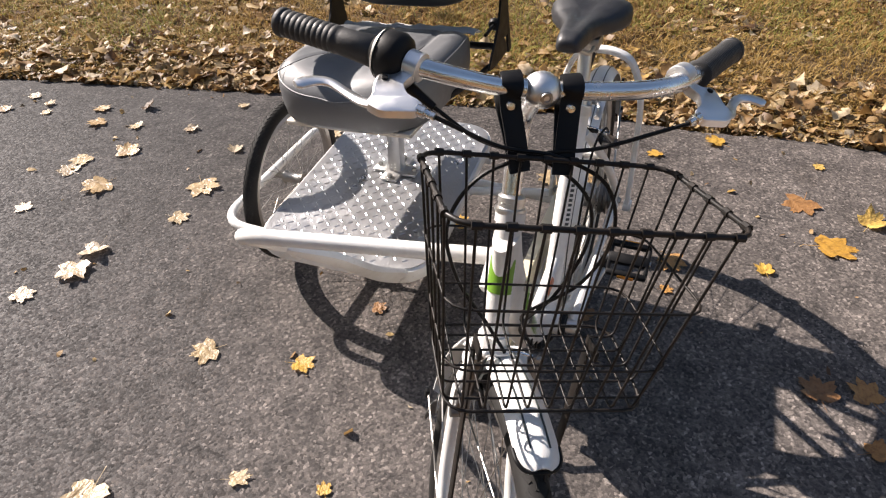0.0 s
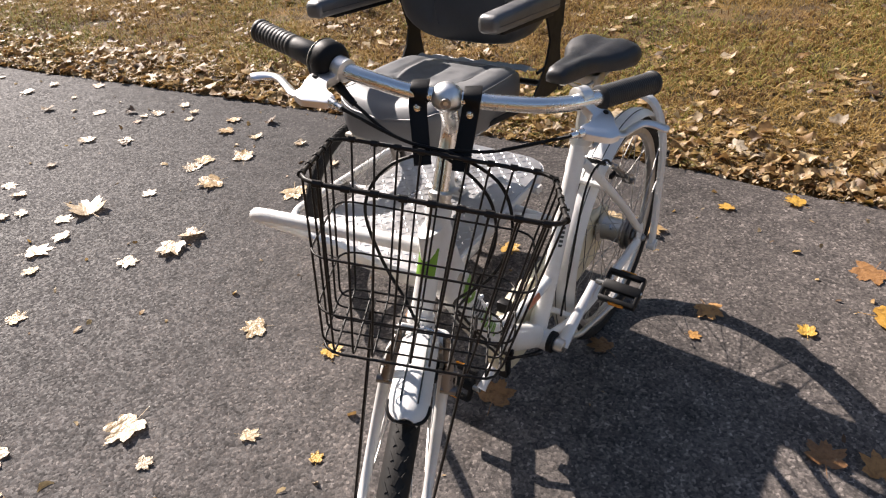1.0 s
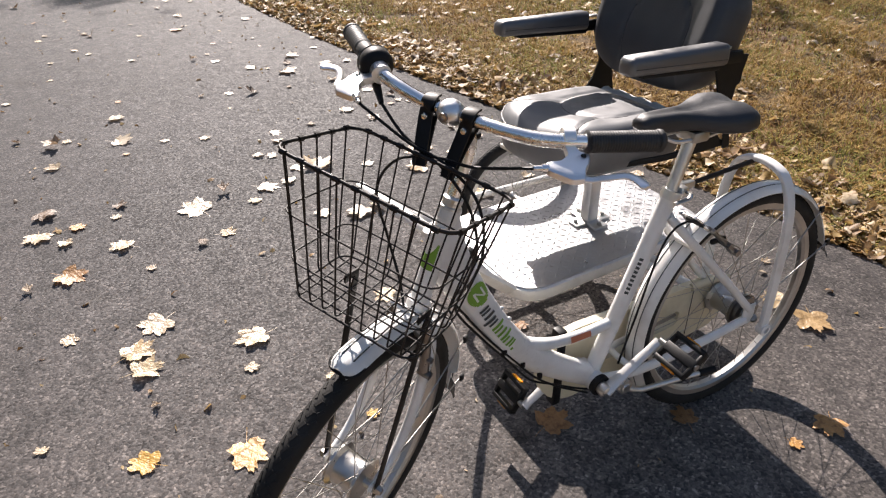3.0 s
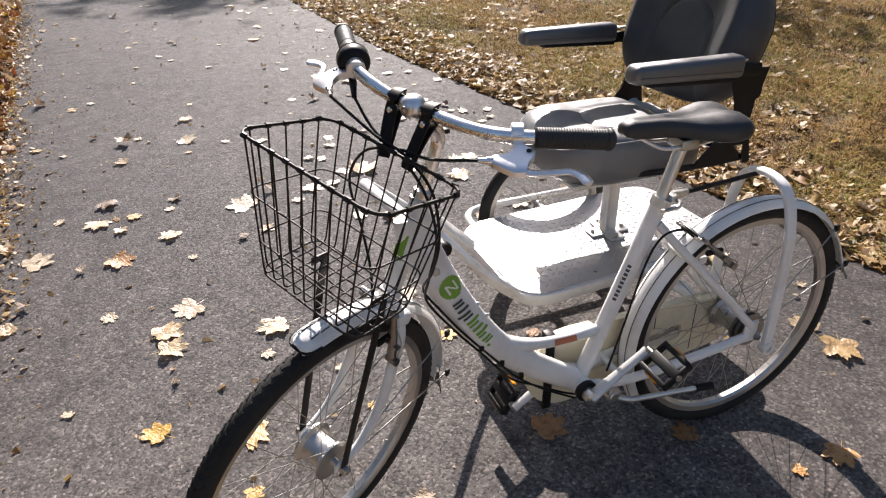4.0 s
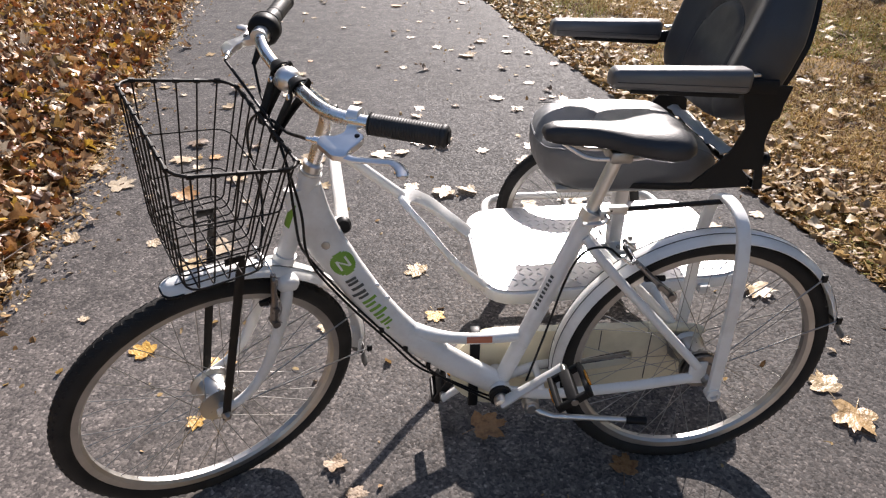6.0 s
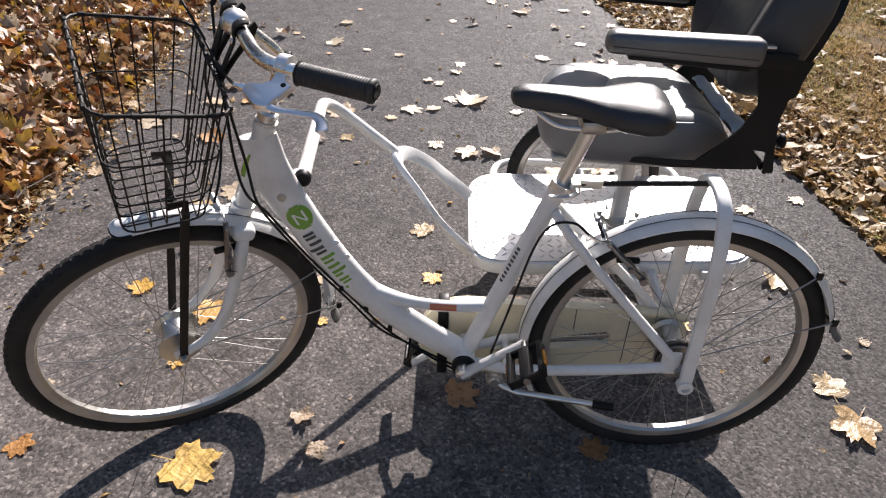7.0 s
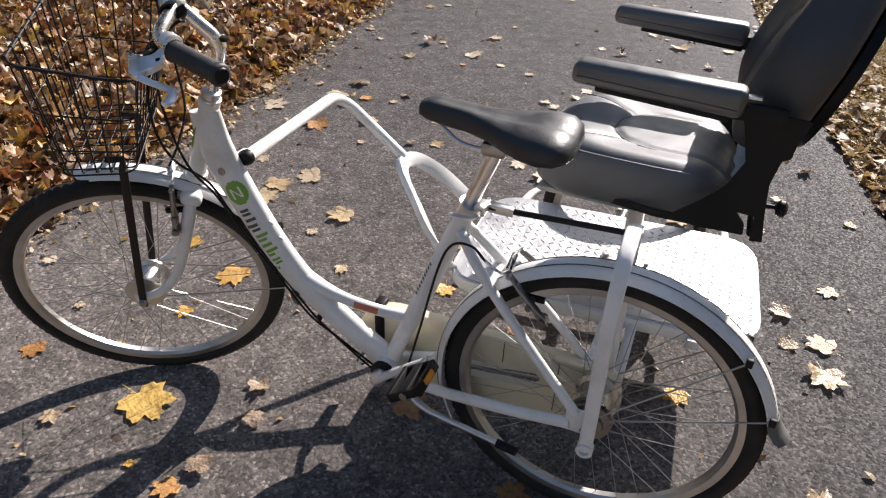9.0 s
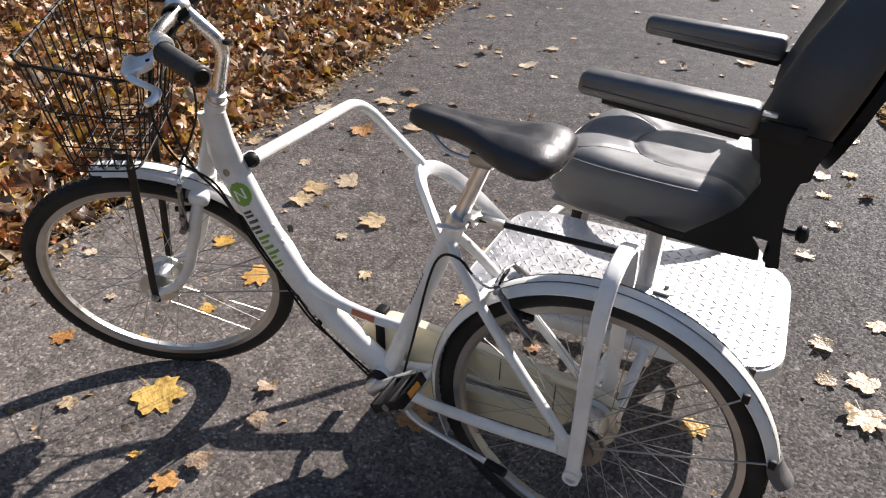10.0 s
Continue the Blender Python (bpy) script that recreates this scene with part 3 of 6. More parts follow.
flap(AXLE_R, 166, 0.3205, 0.031, REAR, rear_fender)
flap(AXLE_F, 190, 0.3385, 0.029, STEER, front_fender)
for s in (1, -1):
    for ang in (137, 161):
        a = radians(ang)
        part("stay", tube([AXLE_R + Vector((0, 0.062 * s, 0.008)), AXLE_R + Vector((0.323 * math.cos(a), 0.034 * s, 0.323 * math.sin(a)))], 0.0018, 6), STEEL, rear_fender, "", REAR)
    for ang in (160, 184):
        a = radians(ang)
        part("stay", tube([AXLE_F + Vector((0, 0.055 * s, 0.008)), AXLE_F + Vector((0.351 * math.cos(a), 0.032 * s, 0.351 * math.sin(a)))], 0.0018, 6), STEEL, front_fender, "", STEER)
for c, rim_r, angs, m, par in ((AXLE_R, 0.3235, (137, 161), REAR, rear_fender), (AXLE_F, 0.350, (160, 184), STEER, front_fender)):
    for ang in angs:
        for s in (1, -1):
            a = radians(ang)
            part("stay_clip", block(bmesh.new(), c + Vector((rim_r * math.cos(a), 0.034 * s, rim_r * math.sin(a))), (0.012, 0.008, 0.018), 0.002), BLACK, par, "", m)


def fork():
    bm = bmesh.new()
    rod(bm, along_axis(0.56), along_axis(0.632), 0.019, 16)
    c = along_axis(0.598)
    block(bm, c + Vector((0, 0.006, 0)), (0.044, 0.094, 0.032), 0.012, Matrix.Rotation(radians(-18), 4, "Y"), 3)
    for s in (1, -1):
        line = curve([(0.892, 0.005 + 0.034 * s, 0.596), (0.905, 0.005 + 0.046 * s, 0.560), (0.928, 0.006 + 0.050 * s, 0.495), (0.962, 0.006 + 0.053 * s, 0.412), (1.008, 0.006 + 0.054 * s, 0.353), (1.062, 0.0062 + 0.054 * s, 0.328)], 5)
        k = len(line) - 1
        sweep(bm, line, [(0.0115 - 0.003 * i / k - 0.003 * max(0, 1 - i / 6), 0.0155 - 0.0055 * i / k - 0.004 * max(0, 1 - i / 6)) for i in range(k + 1)], 14, hint=(1, 0, 0.3))
        block(bm, (1.066, 0.0062 + 0.054 * s, 0.328), (0.030, 0.006, 0.026), 0.004)
    return bm


fork_ob = part("fork", fork(), WHITE, bicycle, "white steel front fork", STEER)
for y in (-0.030, 0.030):
    part("crown_socket", lathe(bmesh.new(), [(0.0, 0.020), (0.0085, 0.0205), (0.0085, 0.028), (0.0115, 0.028), (0.0125, 0.022)], along_axis(0.598) + Vector((0, y, 0)), axis=(0.952, 0, 0.305), n=16, closed_profile=False), STEEL, fork_ob, "", STEER)
for s in (1, -1):
    part("axle_nut", lathe(bmesh.new(), [(0.0, 0.056 * s), (0.010, 0.056 * s), (0.010, 0.068 * s), (0.006, 0.074 * s), (0.0, 0.075 * s)], AXLE_F, n=6, closed_profile=False), STEEL, bicycle, "", STEER)
    part("axle_nut", lathe(bmesh.new(), [(0.0, 0.072 * s), (0.011, 0.072 * s), (0.011, 0.083 * s), (0.006, 0.090 * s), (0.0, 0.091 * s)], AXLE_R, n=6, closed_profile=False), STEEL, bicycle)


def brake(at, spread, lean, m):
    """A pair of linear-pull arms with pads and a noodle."""
    for s in (1, -1):
        bm = tube([at + Vector((lean[0] * 0.0, spread * s, 0)), at + Vector((lean[0] * 0.5, spread * 0.92 * s, lean[1] * 0.5)), at + Vector((lean[0], spread * 0.70 * s, lean[1]))], [(0.008, 0.011), (0.006, 0.009), (0.005, 0.007)], 8, hint=(0, 1, 0))
        rod(bm, at + Vector((0, spread * 0.8 * s, 0)), at + Vector((0, (spread + 0.016) * s, 0)), 0.008, 10)
        rod(bm, at + Vector((lean[0] * 0.35, spread * 0.5 * s, lean[1] * 0.32)), at + Vector((lean[0] * 0.35, (spread + 0.012) * s, lean[1] * 0.32)), 0.006, 8)
        arm = part("brake_arm", bm, BRAKE, bicycle, "grey linear-pull brake arm", m)
        bm = block(bmesh.new(), at + Vector((lean[0] * 0.35, spread * 0.55 * s, lean[1] * 0.32)), (0.045, 0.010, 0.012), 0.003)
        part("brake_pad", bm, BLACK, arm, "", m)
        foot, tip = at + Vector((0, (spread + 0.010) * s, 0)), at + Vector((lean[0] * 0.72, spread * 0.95 * s, lean[1] * 0.72))
        wire = tube(curve([foot + Vector((-0.012, 0, -0.004)), foot + Vector((-0.004, 0.003 * s, 0.012)), foot.lerp(tip, 0.5) + Vector((-0.010, 0.006 * s, 0)), tip]), 0.0013, 6)
        part("return_spring", wire, STEEL, arm, "", m)
        part("pinch_bolt", lathe(bmesh.new(), [(0.0, 0.012 * s), (0.004, 0.012 * s), (0.0055, 0.009 * s), (0.0055, 0.0)], at + Vector((lean[0] * 0.94, spread * 0.74 * s, lean[1] * 0.94)), n=8, closed_profile=False), STEEL, arm, "", m)
    bm = tube(curve([at + Vector((lean[0], -spread * 0.7, lean[1])), at + Vector((lean[0] * 1.05, 0, lean[1] + 0.008)), at + Vector((lean[0], spread * 0.7, lean[1]))], 5), 0.0022, 6)
    part("brake_noodle", bm, CHROME, bicycle, "", m)


brake(Vector((0.935, 0.010, 0.535)), 0.050, (-0.015, 0.105), STEER)
brake(Vector((0.105, 0, 0.538)), 0.055, (0.077, 0.072), None)


def stem():
    bm = bmesh.new()
    side = Vector((0, 0.005, 0))
    line = fillet([along_axis(0.80) + side, along_axis(0.925) + side, BAR_M @ Vector((0.812, 0, 0.980))], 0.030, 8)
    sweep(bm, line, 0.0130, 16)
    return bm


stem_ob = part("stem", stem(), CHROME, bicycle, "polished alloy quill stem")
low = along_axis(0.806) + Vector((0, 0.007, 0))
part("headset_cup", lathe(bmesh.new(), [(0.0, 0.0), (0.0205, 0.0), (0.0215, 0.003), (0.0205, 0.007), (0.0175, 0.008), (0.0175, 0.014), (0.0185, 0.015), (0.0185, 0.022), (0.0145, 0.025), (0.0, 0.025)], low, axis=(-0.35, 0, 0.937), n=24, closed_profile=False), ALLOY, stem_ob, "polished headset rings")
part("stem_cap", block(bmesh.new(), along_axis(0.932) + Vector((-0.004, 0.005, 0)), (0.016, 0.016, 0.010), 0.004), BLACK, stem_ob)
part("stem_clamp", bead(bmesh.new(), (0.814, 0.002, 0.980), 0.0228, (0.97, 1.0, 0.94), 24), CAST, bicycle, "silver rounded stem clamp", BAR_M)
part("stem_bolt", lathe(bmesh.new(), [(0.0, 0.0195), (0.0035, 0.0195), (0.004, 0.0235), (0.0072, 0.0230), (0.0078, 0.018)], (0.814, 0.002, 0.981), axis=(1, 0, 0.05), n=14, closed_profile=False), STEEL, bicycle, "", BAR_M)

BAR = [(0.690, -0.290, 0.981), (0.716, -0.256, 0.984), (0.744, -0.219, 0.988), (0.772, -0.182, 0.992), (0.798, -0.145, 0.994), (0.811, -0.100, 0.990), (0.813, -0.05, 0.982), (0.812, 0, 0.980), (0.813, 0.06, 0.981), (0.813, 0.125, 0.986), (0.800, 0.172, 0.989), (0.770, 0.215, 0.989), (0.735, 0.254, 0.987), (0.702, 0.290, 0.985)]
part("handlebar", tube(curve(BAR, 5), 0.0112, 14), CHROME, bicycle, "polished swept-back handlebar", BAR_M)


def grip(a, b, ribs, rib, plain):
    """A rubber grip along the bar from a to b: a plain tapered collar, then ribs with narrow grooves between them."""
    a, b = Vector(a), Vector(b)
    line, rad = [a, a.lerp(b, 0.02)], [0.0150, 0.0182]
    if plain:
        line.append(a.lerp(b, plain - 0.02))
        rad.append(0.0160)
    for i in range(ribs):
        for f, q in ((0.0, 0.0156), (0.14, 0.0156 + rib), (0.84, 0.0156 + rib), (0.99, 0.0156)):
            line.append(a.lerp(b, plain + 0.03 + (0.90 - plain) * (i + f) / ribs))
            rad.append(q)
    line += [a.lerp(b, 0.94), a.lerp(b, 0.985), b + (b - a).normalized() * 0.002]
    rad += [0.0176, 0.0176, 0.0140]
    g = part("grip", tube(line, rad, 18), GRIP, bicycle, "black ribbed rubber handlebar grip", BAR_M, 60)
    part("grip_end", tube([b, b + (b - a).normalized() * 0.004], [0.0140, 0.011], 14), BLACK, g, "", BAR_M)


grip((0.776, 0.209, 0.989), (0.696, 0.2965, 0.985), 26, 0.0007, 0.0)
grip((0.770, -0.185, 0.992), (0.687, -0.2935, 0.981), 10, 0.0009, 0.34)
d = Vector((-0.60, -0.80, -0.04)).normalized()
p0 = Vector((0.793, -0.152, 0.995))
shifter = part("twist_shifter", tube([p0, p0 + d * 0.005, p0 + d * 0.012, p0 + d * 0.028, p0 + d * 0.036, p0 + d * 0.042], [0.018, 0.026, 0.0290, 0.0285, 0.0240, 0.0175], 22), BLACK, bicycle, "black twist-grip gear shifter drum", BAR_M)
part("shifter_ring", tube([p0 + d * 0.030, p0 + d * 0.0335], [0.0294, 0.0270], 22), ALLOY, shifter, "silver ring", BAR_M)
gear_out = p0 + Vector((0.034, 0.030, -0.036))
part("shifter_outlet", tube([p0 + d * 0.012 + Vector((0.006, 0, -0.020)), gear_out], [0.0085, 0.0045], 10), BLACK, shifter, "", BAR_M)


def lever(s):
    """Clamp band, a cast plate with a pivot hole that ends in the cable's nose, and a blade that curls outwards."""
    c = Vector((0.785, 0.184, 0.990)) if s > 0 else Vector((0.799, -0.144, 0.994))
    out, fwd = Vector((-0.62, 0.78 * s, 0)), Vector((0.78, 0.62 * s, 0))

    def o(f, q, z):
        return c + fwd * f + out * q + Vector((0, 0, z))

    body = bmesh.new()
    sweep(body, [c - out * 0.0095, c - out * 0.0085, c + out * 0.0085, c + out * 0.0095], [0.0150, 0.0165, 0.0165, 0.0150], 20)
    rim = fillet([Vector(p) for p in ((0.008, -0.008, 0), (0.030, -0.004, 0), (0.042, -0.018, 0), (0.044, -0.040, 0), (0.057, -0.040, 0), (0.076, -0.006, 0), (0.074, 0.014, 0), (0.058, 0.016, 0), (0.046, 0.024, 0), (0.030, 0.028, 0), (0.024, 0.012, 0), (0.008, 0.008, 0))], 0.006, 4, True)
    plate_bm = bmesh.new()
    layers = []
    for h, k in ((-0.0065, 0.90), (-0.0050, 1.0), (0.0040, 1.0), (0.0055, 0.92)):
        mid = Vector((0.046, 0.0, 0))
        layers.append([plate_bm.verts.new(o(*(lambda p: (p.x, p.y, h - 0.004 - 0.26 * p.x))(mid + (p - mid) * k))) for p in rim])
    plate_bm.faces.new(layers[0])
    plate_bm.faces.new(layers[-1])
    n = len(rim)
    for low_ring, high_ring in zip(layers, layers[1:]):
        for k in range(n):
            plate_bm.faces.new((low_ring[k], low_ring[(k + 1) % n], high_ring[(k + 1) % n], high_ring[k]))
    ob = part("brake_lever", body, CAST, bicycle, "silver alloy brake lever", BAR_M)
    part("lever_plate", plate_bm, CAST, ob, "", BAR_M)
    # No hole is cut: a black disc gives its shaded inside by colour.
    part("pivot", lathe(bmesh.new(), [(0.0, 0.0065), (0.0034, 0.0065), (0.0042, 0.0052), (0.0042, -0.008), (0.0, -0.008)], o(0.034, 0.017, -0.0125), axis=(0, 0, 1), n=14, closed_profile=False), BLACK, ob, "black disc in place of the shaded pivot hole", BAR_M)
    blade = curve([o(0.064, 0.004, -0.021), o(0.067, 0.022, -0.025), o(0.057, 0.052, -0.030), o(0.053, 0.078, -0.030), o(0.063, 0.095, -0.031), o(0.080, 0.104, -0.032)], 5)
    k = len(blade) - 1
    part("blade", tube(blade, [(0.0095 - 0.0034 * math.sin(math.pi * min(1, 1.2 * i / k)), 0.0042) for i in range(k)] + [(0.0050, 0.0040)], 12, hint=(0, 0, 1)), CAST, ob, "", BAR_M)
    nose = [o(0.0505, -0.036, -0.0170), o(0.050, -0.046, -0.0172), o(0.050, -0.0465, -0.0172), o(0.0495, -0.058, -0.0175)]
    part("adjuster", tube(nose, [0.0066, 0.0066, 0.0046, 0.0042], 12), CHROME, ob, "", BAR_M)
    return STEER.inverted() @ BAR_M @ nose[-1]


end_l, end_r = lever(1), lever(-1)


def cable(points, name="cable", r=0.0026, m=None):
    part(name, tube(curve(points, 8), r, 7), BLACK, bicycle, "black cable housing", m)


def straight(p):
    """A place of the standing frame, told in the turned fork's own terms."""
    return STEER.inverted() @ Vector(p)


cable([end_l, (0.870, 0.060, 0.948), (0.872, 0.0, 0.938), (0.878, -0.075, 0.905), (0.886, -0.105, 0.835), (0.884, -0.075, 0.745), (0.905, -0.03, 0.690), (0.928, 0.0, 0.655)], "brake_cable", m=STEER)
cable([end_r, (0.876, -0.060, 0.944), (0.876, 0.010, 0.936), (0.884, 0.080, 0.905), (0.890, 0.110, 0.830), (0.880, 0.095, 0.740), straight((0.825, 0.040, 0.640)), straight((0.790, 0.032, 0.580)), straight((0.735, 0.026, 0.500)), straight((0.665, 0.022, 0.412))], "brake_cable", m=STEER)
cable([STEER.inverted() @ BAR_M @ gear_out, (0.858, -0.08, 0.940), (0.870, 0.0, 0.925), (0.876, 0.065, 0.880), (0.870, 0.090, 0.800), (0.862, 0.075, 0.700), straight((0.815, 0.033, 0.605)), straight((0.752, 0.028, 0.510)), straight((0.690, 0.024, 0.430))], "gear_cable", m=STEER)
cable([(0.690, 0.024, 0.430), (0.625, 0.020, 0.345), (0.560, 0.016, 0.300), (0.470, 0.014, 0.245), (0.420, 0.030, 0.238)], "gear_cable")
cable([(0.665, 0.022, 0.412), (0.610, 0.020, 0.345), (0.540, 0.018, 0.285), (0.455, 0.022, 0.232)], "brake_cable")
cable([(0.380, 0.030, 0.296), (0.352, 0.032, 0.420), (0.318, 0.034, 0.575), (0.290, 0.040, 0.638), (0.250, 0.050, 0.652), (0.222, 0.054, 0.632)], "brake_cable")
part("cable_elbow", tube(curve([(0.222, 0.054, 0.632), (0.204, 0.052, 0.618), (0.190, 0.045, 0.609), (0.184, 0.028, 0.609)]), 0.0032, 8), CHROME, bicycle, "chrome cable elbow")

# cable clips under the down tube
for f in (0.25, 0.5, 0.75):
    p = Vector((0.745, 0.024, 0.505)).lerp(Vector((0.55, 0.020, 0.292)), f)
    part("cable_clip", block(bmesh.new(), p, (0.010, 0.010, 0.014), 0.002), BLACK, bike_frame)

# seat post and saddle
POST_D = Vector((-0.156, 0, 0.43)).normalized()
post_top = Vector((0.279, -0.010, 0.700)) + POST_D * 0.128
part("seat_post", tube([Vector((0.279, 0, 0.697)) - POST_D * 0.02, post_top], 0.0135, 16), ALLOY, bicycle, "silver seat post")
clamp = bmesh.new()
sweep(clamp, [Vector((0.279, 0, 0.690)), Vector((0.279, 0, 0.690)) + POST_D * 0.020], 0.0225, 18)
block(clamp, (0.252, 0.0, 0.705), (0.022, 0.034, 0.020), 0.004)
sc = part("seat_clamp", clamp, ALLOY, bicycle, "silver quick-release seat clamp")
part("clamp_bolt", tube([(0.250, -0.034, 0.706), (0.250, 0.034, 0.706)], 0.004, 8), STEEL, sc)
part("clamp_lever", tube(curve([(0.250, 0.030, 0.706), (0.262, 0.036, 0.700), (0.300, 0.036, 0.698)], 4), [(0.004, 0.006)] * 9, 8, hint=(0, 1, 0)), ALLOY, sc)


def saddle():
    bm = bmesh.new()
    rows = []
    stations = [(0.382, 0.010, 0.868, 0.860), (0.378, 0.019, 0.876, 0.852), (0.361, 0.024, 0.883, 0.846), (0.326, 0.027, 0.884, 0.842), (0.286, 0.031, 0.881, 0.840), (0.250, 0.041, 0.877, 0.836), (0.218, 0.057, 0.875, 0.830), (0.186, 0.073, 0.878, 0.826), (0.154, 0.082, 0.881, 0.824), (0.126, 0.080, 0.878, 0.828), (0.108, 0.066, 0.868, 0.834), (0.101, 0.040, 0.858, 0.840)]
    n = 20
    for x, w, zt, zb in stations:
        ring = []
        for k in range(n):
            a = 2 * math.pi * k / n
            c, s = math.cos(a), math.sin(a)
            y = w * math.copysign(abs(c) ** 0.75, c)
            if s >= 0:
                z = zb + (zt - zb) * (0.35 + 0.65 * abs(s) ** 0.7) - 0.006 * max(0, 1 - abs(y) / 0.02) * (1 if x < 0.33 else 0)
            else:
                z = zb + (zt - zb) * 0.35 * (1 - abs(s) ** 0.5)
            ring.append(bm.verts.new((x, y - 0.020, z + 0.003)))
        rows.append(ring)
    for a, b in zip(rows, rows[1:]):
        for k in range(n):
            bm.faces.new((a[k], a[(k + 1) % n], b[(k + 1) % n], b[k]))
    bm.faces.new(rows[0])
    bm.faces.new(rows[-1])
    bmesh.ops.subdivide_edges(bm, edges=bm.edges, cuts=1, use_grid_fill=True, smooth=0.6)
    return bm


sad = part("saddle", saddle(), SADDLE, bicycle, "black padded vinyl saddle", None, 60)
for s in (1, -1):
    part("saddle_rail", tube(curve([(0.345, 0.012 * s - 0.018, 0.850), (0.30, 0.022 * s - 0.016, 0.826), (0.25, 0.024 * s - 0.015, 0.822), (0.20, 0.028 * s - 0.016, 0.824), (0.160, 0.040 * s - 0.018, 0.842)], 5), 0.0042, 8), ALLOY, sad, "steel saddle rail")
part("saddle_clamp", block(bmesh.new(), post_top + Vector((0, 0, 0.006)), (0.046, 0.058, 0.026), 0.008), STEEL, sad, "steel saddle clamp")

# cranks, pedals, chain case


def crank(s, tip):
    base = BB + Vector((0, 0.062 * s, 0))
    tip = Vector(tip)
    ob = part("crank", tube([base, base.lerp(tip, 0.25), base.lerp(tip, 0.9), tip], [(0.009, 0.017), (0.008, 0.014), (0.007, 0.011), (0.007, 0.0125)], 12, hint=(0, 1, 0)), SILVER, bicycle, "silver alloy crank arm")
    part("crank_boss", lathe(bmesh.new(), [(0.0, 0.046 * s), (0.016, 0.046 * s), (0.0175, 0.052 * s), (0.0165, 0.070 * s), (0.010, 0.073 * s), (0.0, 0.073 * s)], BB, n=20, closed_profile=False), ALLOY, ob)
    return ob


def pedal(at, tilt, s):
    at = Vector(at)
    m = Matrix.Translation(at) @ Matrix.Rotation(radians(tilt), 4, "Y")
    ob = part("pedal", block(bmesh.new(), (0, 0, 0), (0.024, 0.086, 0.020), 0.004), BLACK, bicycle, "black platform pedal", m)
    for x in (-0.034, 0.034):
        part("cage_bar", block(bmesh.new(), (x, 0, 0), (0.011, 0.086, 0.022), 0.003), BLACK, ob, "", m)
    for y in (-0.040, 0.040):
        part("cage_rib", block(bmesh.new(), (0, y, 0), (0.062, 0.009, 0.018), 0.003), BLACK, ob, "", m)
    for x in (-0.041, 0.041):
        part("reflector", block(bmesh.new(), (x, 0, 0), (0.005, 0.036, 0.013), 0.002), AMBER, ob, "amber pedal reflector", m)
    part("pedal_axle", tube([(0, -0.062 * s, 0), (0, 0.047 * s, 0)], 0.0075, 10), STEEL, ob, "", m)


crank(1, (0.318, 0.082, 0.378))
pedal((0.318, 0.147, 0.382), 35, 1)
crank(-1, (0.556, -0.082, 0.146))
pedal((0.556, -0.147, 0.142), 60, -1)
part("bottom_bracket_cup", lathe(bmesh.new(), [(0.0, 0.047), (0.018, 0.047), (0.0262, 0.044), (0.0262, 0.033)], BB, n=22, closed_profile=False), BLACK, bicycle)


def chain_case():
    """A cream case round the chain, with a long slot in its side."""
    bm = bmesh.new()
    y0, y1 = -0.072, -0.050
    outer = []
    for k in range(13):
        a = radians(-90 + 15 * k)
        outer.append((0.437 + 0.108 * math.cos(a), 0.262 + 0.108 * math.sin(a)))
    for k in range(9):
        a = radians(90 + 22.5 * k)
        outer.append((0.020 + 0.080 * math.cos(a), 0.288 + 0.080 * math.sin(a)))
    inner = [(0.382, 0.230), (0.386, 0.240), (0.382, 0.252), (0.270, 0.277), (0.122, 0.303), (0.111, 0.296), (0.112, 0.267), (0.122, 0.259), (0.270, 0.239)]
    front = [bm.verts.new((x, y1, z)) for x, z in outer]
    back = [bm.verts.new((x, y0, z)) for x, z in outer]
    hf = [bm.verts.new((x, y1, z)) for x, z in inner]
    hb = [bm.verts.new((x, y0, z)) for x, z in inner]
    n, k = len(outer), len(inner)
    for i in range(n):
        bm.faces.new((front[i], front[(i + 1) % n], back[(i + 1) % n], back[i]))
    for i in range(k):
        bm.faces.new((hf[i], hf[(i + 1) % k], hb[(i + 1) % k], hb[i]))
    for ring, hole in ((front, hf), (back, hb)):
        e1 = [bm.edges.get((ring[i], ring[(i + 1) % n])) for i in range(n)]
        e2 = [bm.edges.get((hole[i], hole[(i + 1) % k])) for i in range(k)]
        bmesh.ops.triangle_fill(bm, use_beauty=True, edges=e1 + e2)
    return bm


case = part("chain_case", chain_case(), CREAM, bicycle, "dirty cream plastic chain case")
part("chain", tube([(0.390, -0.061, 0.243), (0.250, -0.061, 0.262), (0.104, -0.061, 0.283)], (0.0055, 0.0035), 6, hint=(0, 0, 1)), STEEL, case, "dark greasy chain behind the slot")
part("case_end", tube(curve([(0.085, -0.051, 0.364), (0.030, -0.049, 0.366), (-0.018, -0.049, 0.364), (-0.050, -0.050, 0.352)], 5), [0.010] * 14 + [0.0095, 0.006], 12), CREAM, case, "pale rounded end of the chain case")
for x, z, tall in ((0.195, 0.336, 0.058), (0.075, 0.288, 0.150)):
    part("case_seam", block(bmesh.new(), (x, -0.0492, z), (0.0022, 0.0016, tall), 0.0005, None, 1), PIPING, case)
part("case_strap", block(bmesh.new(), (0.487, -0.061, 0.262), (0.024, 0.030, 0.225), 0.004), BLACK, case, "black strap")

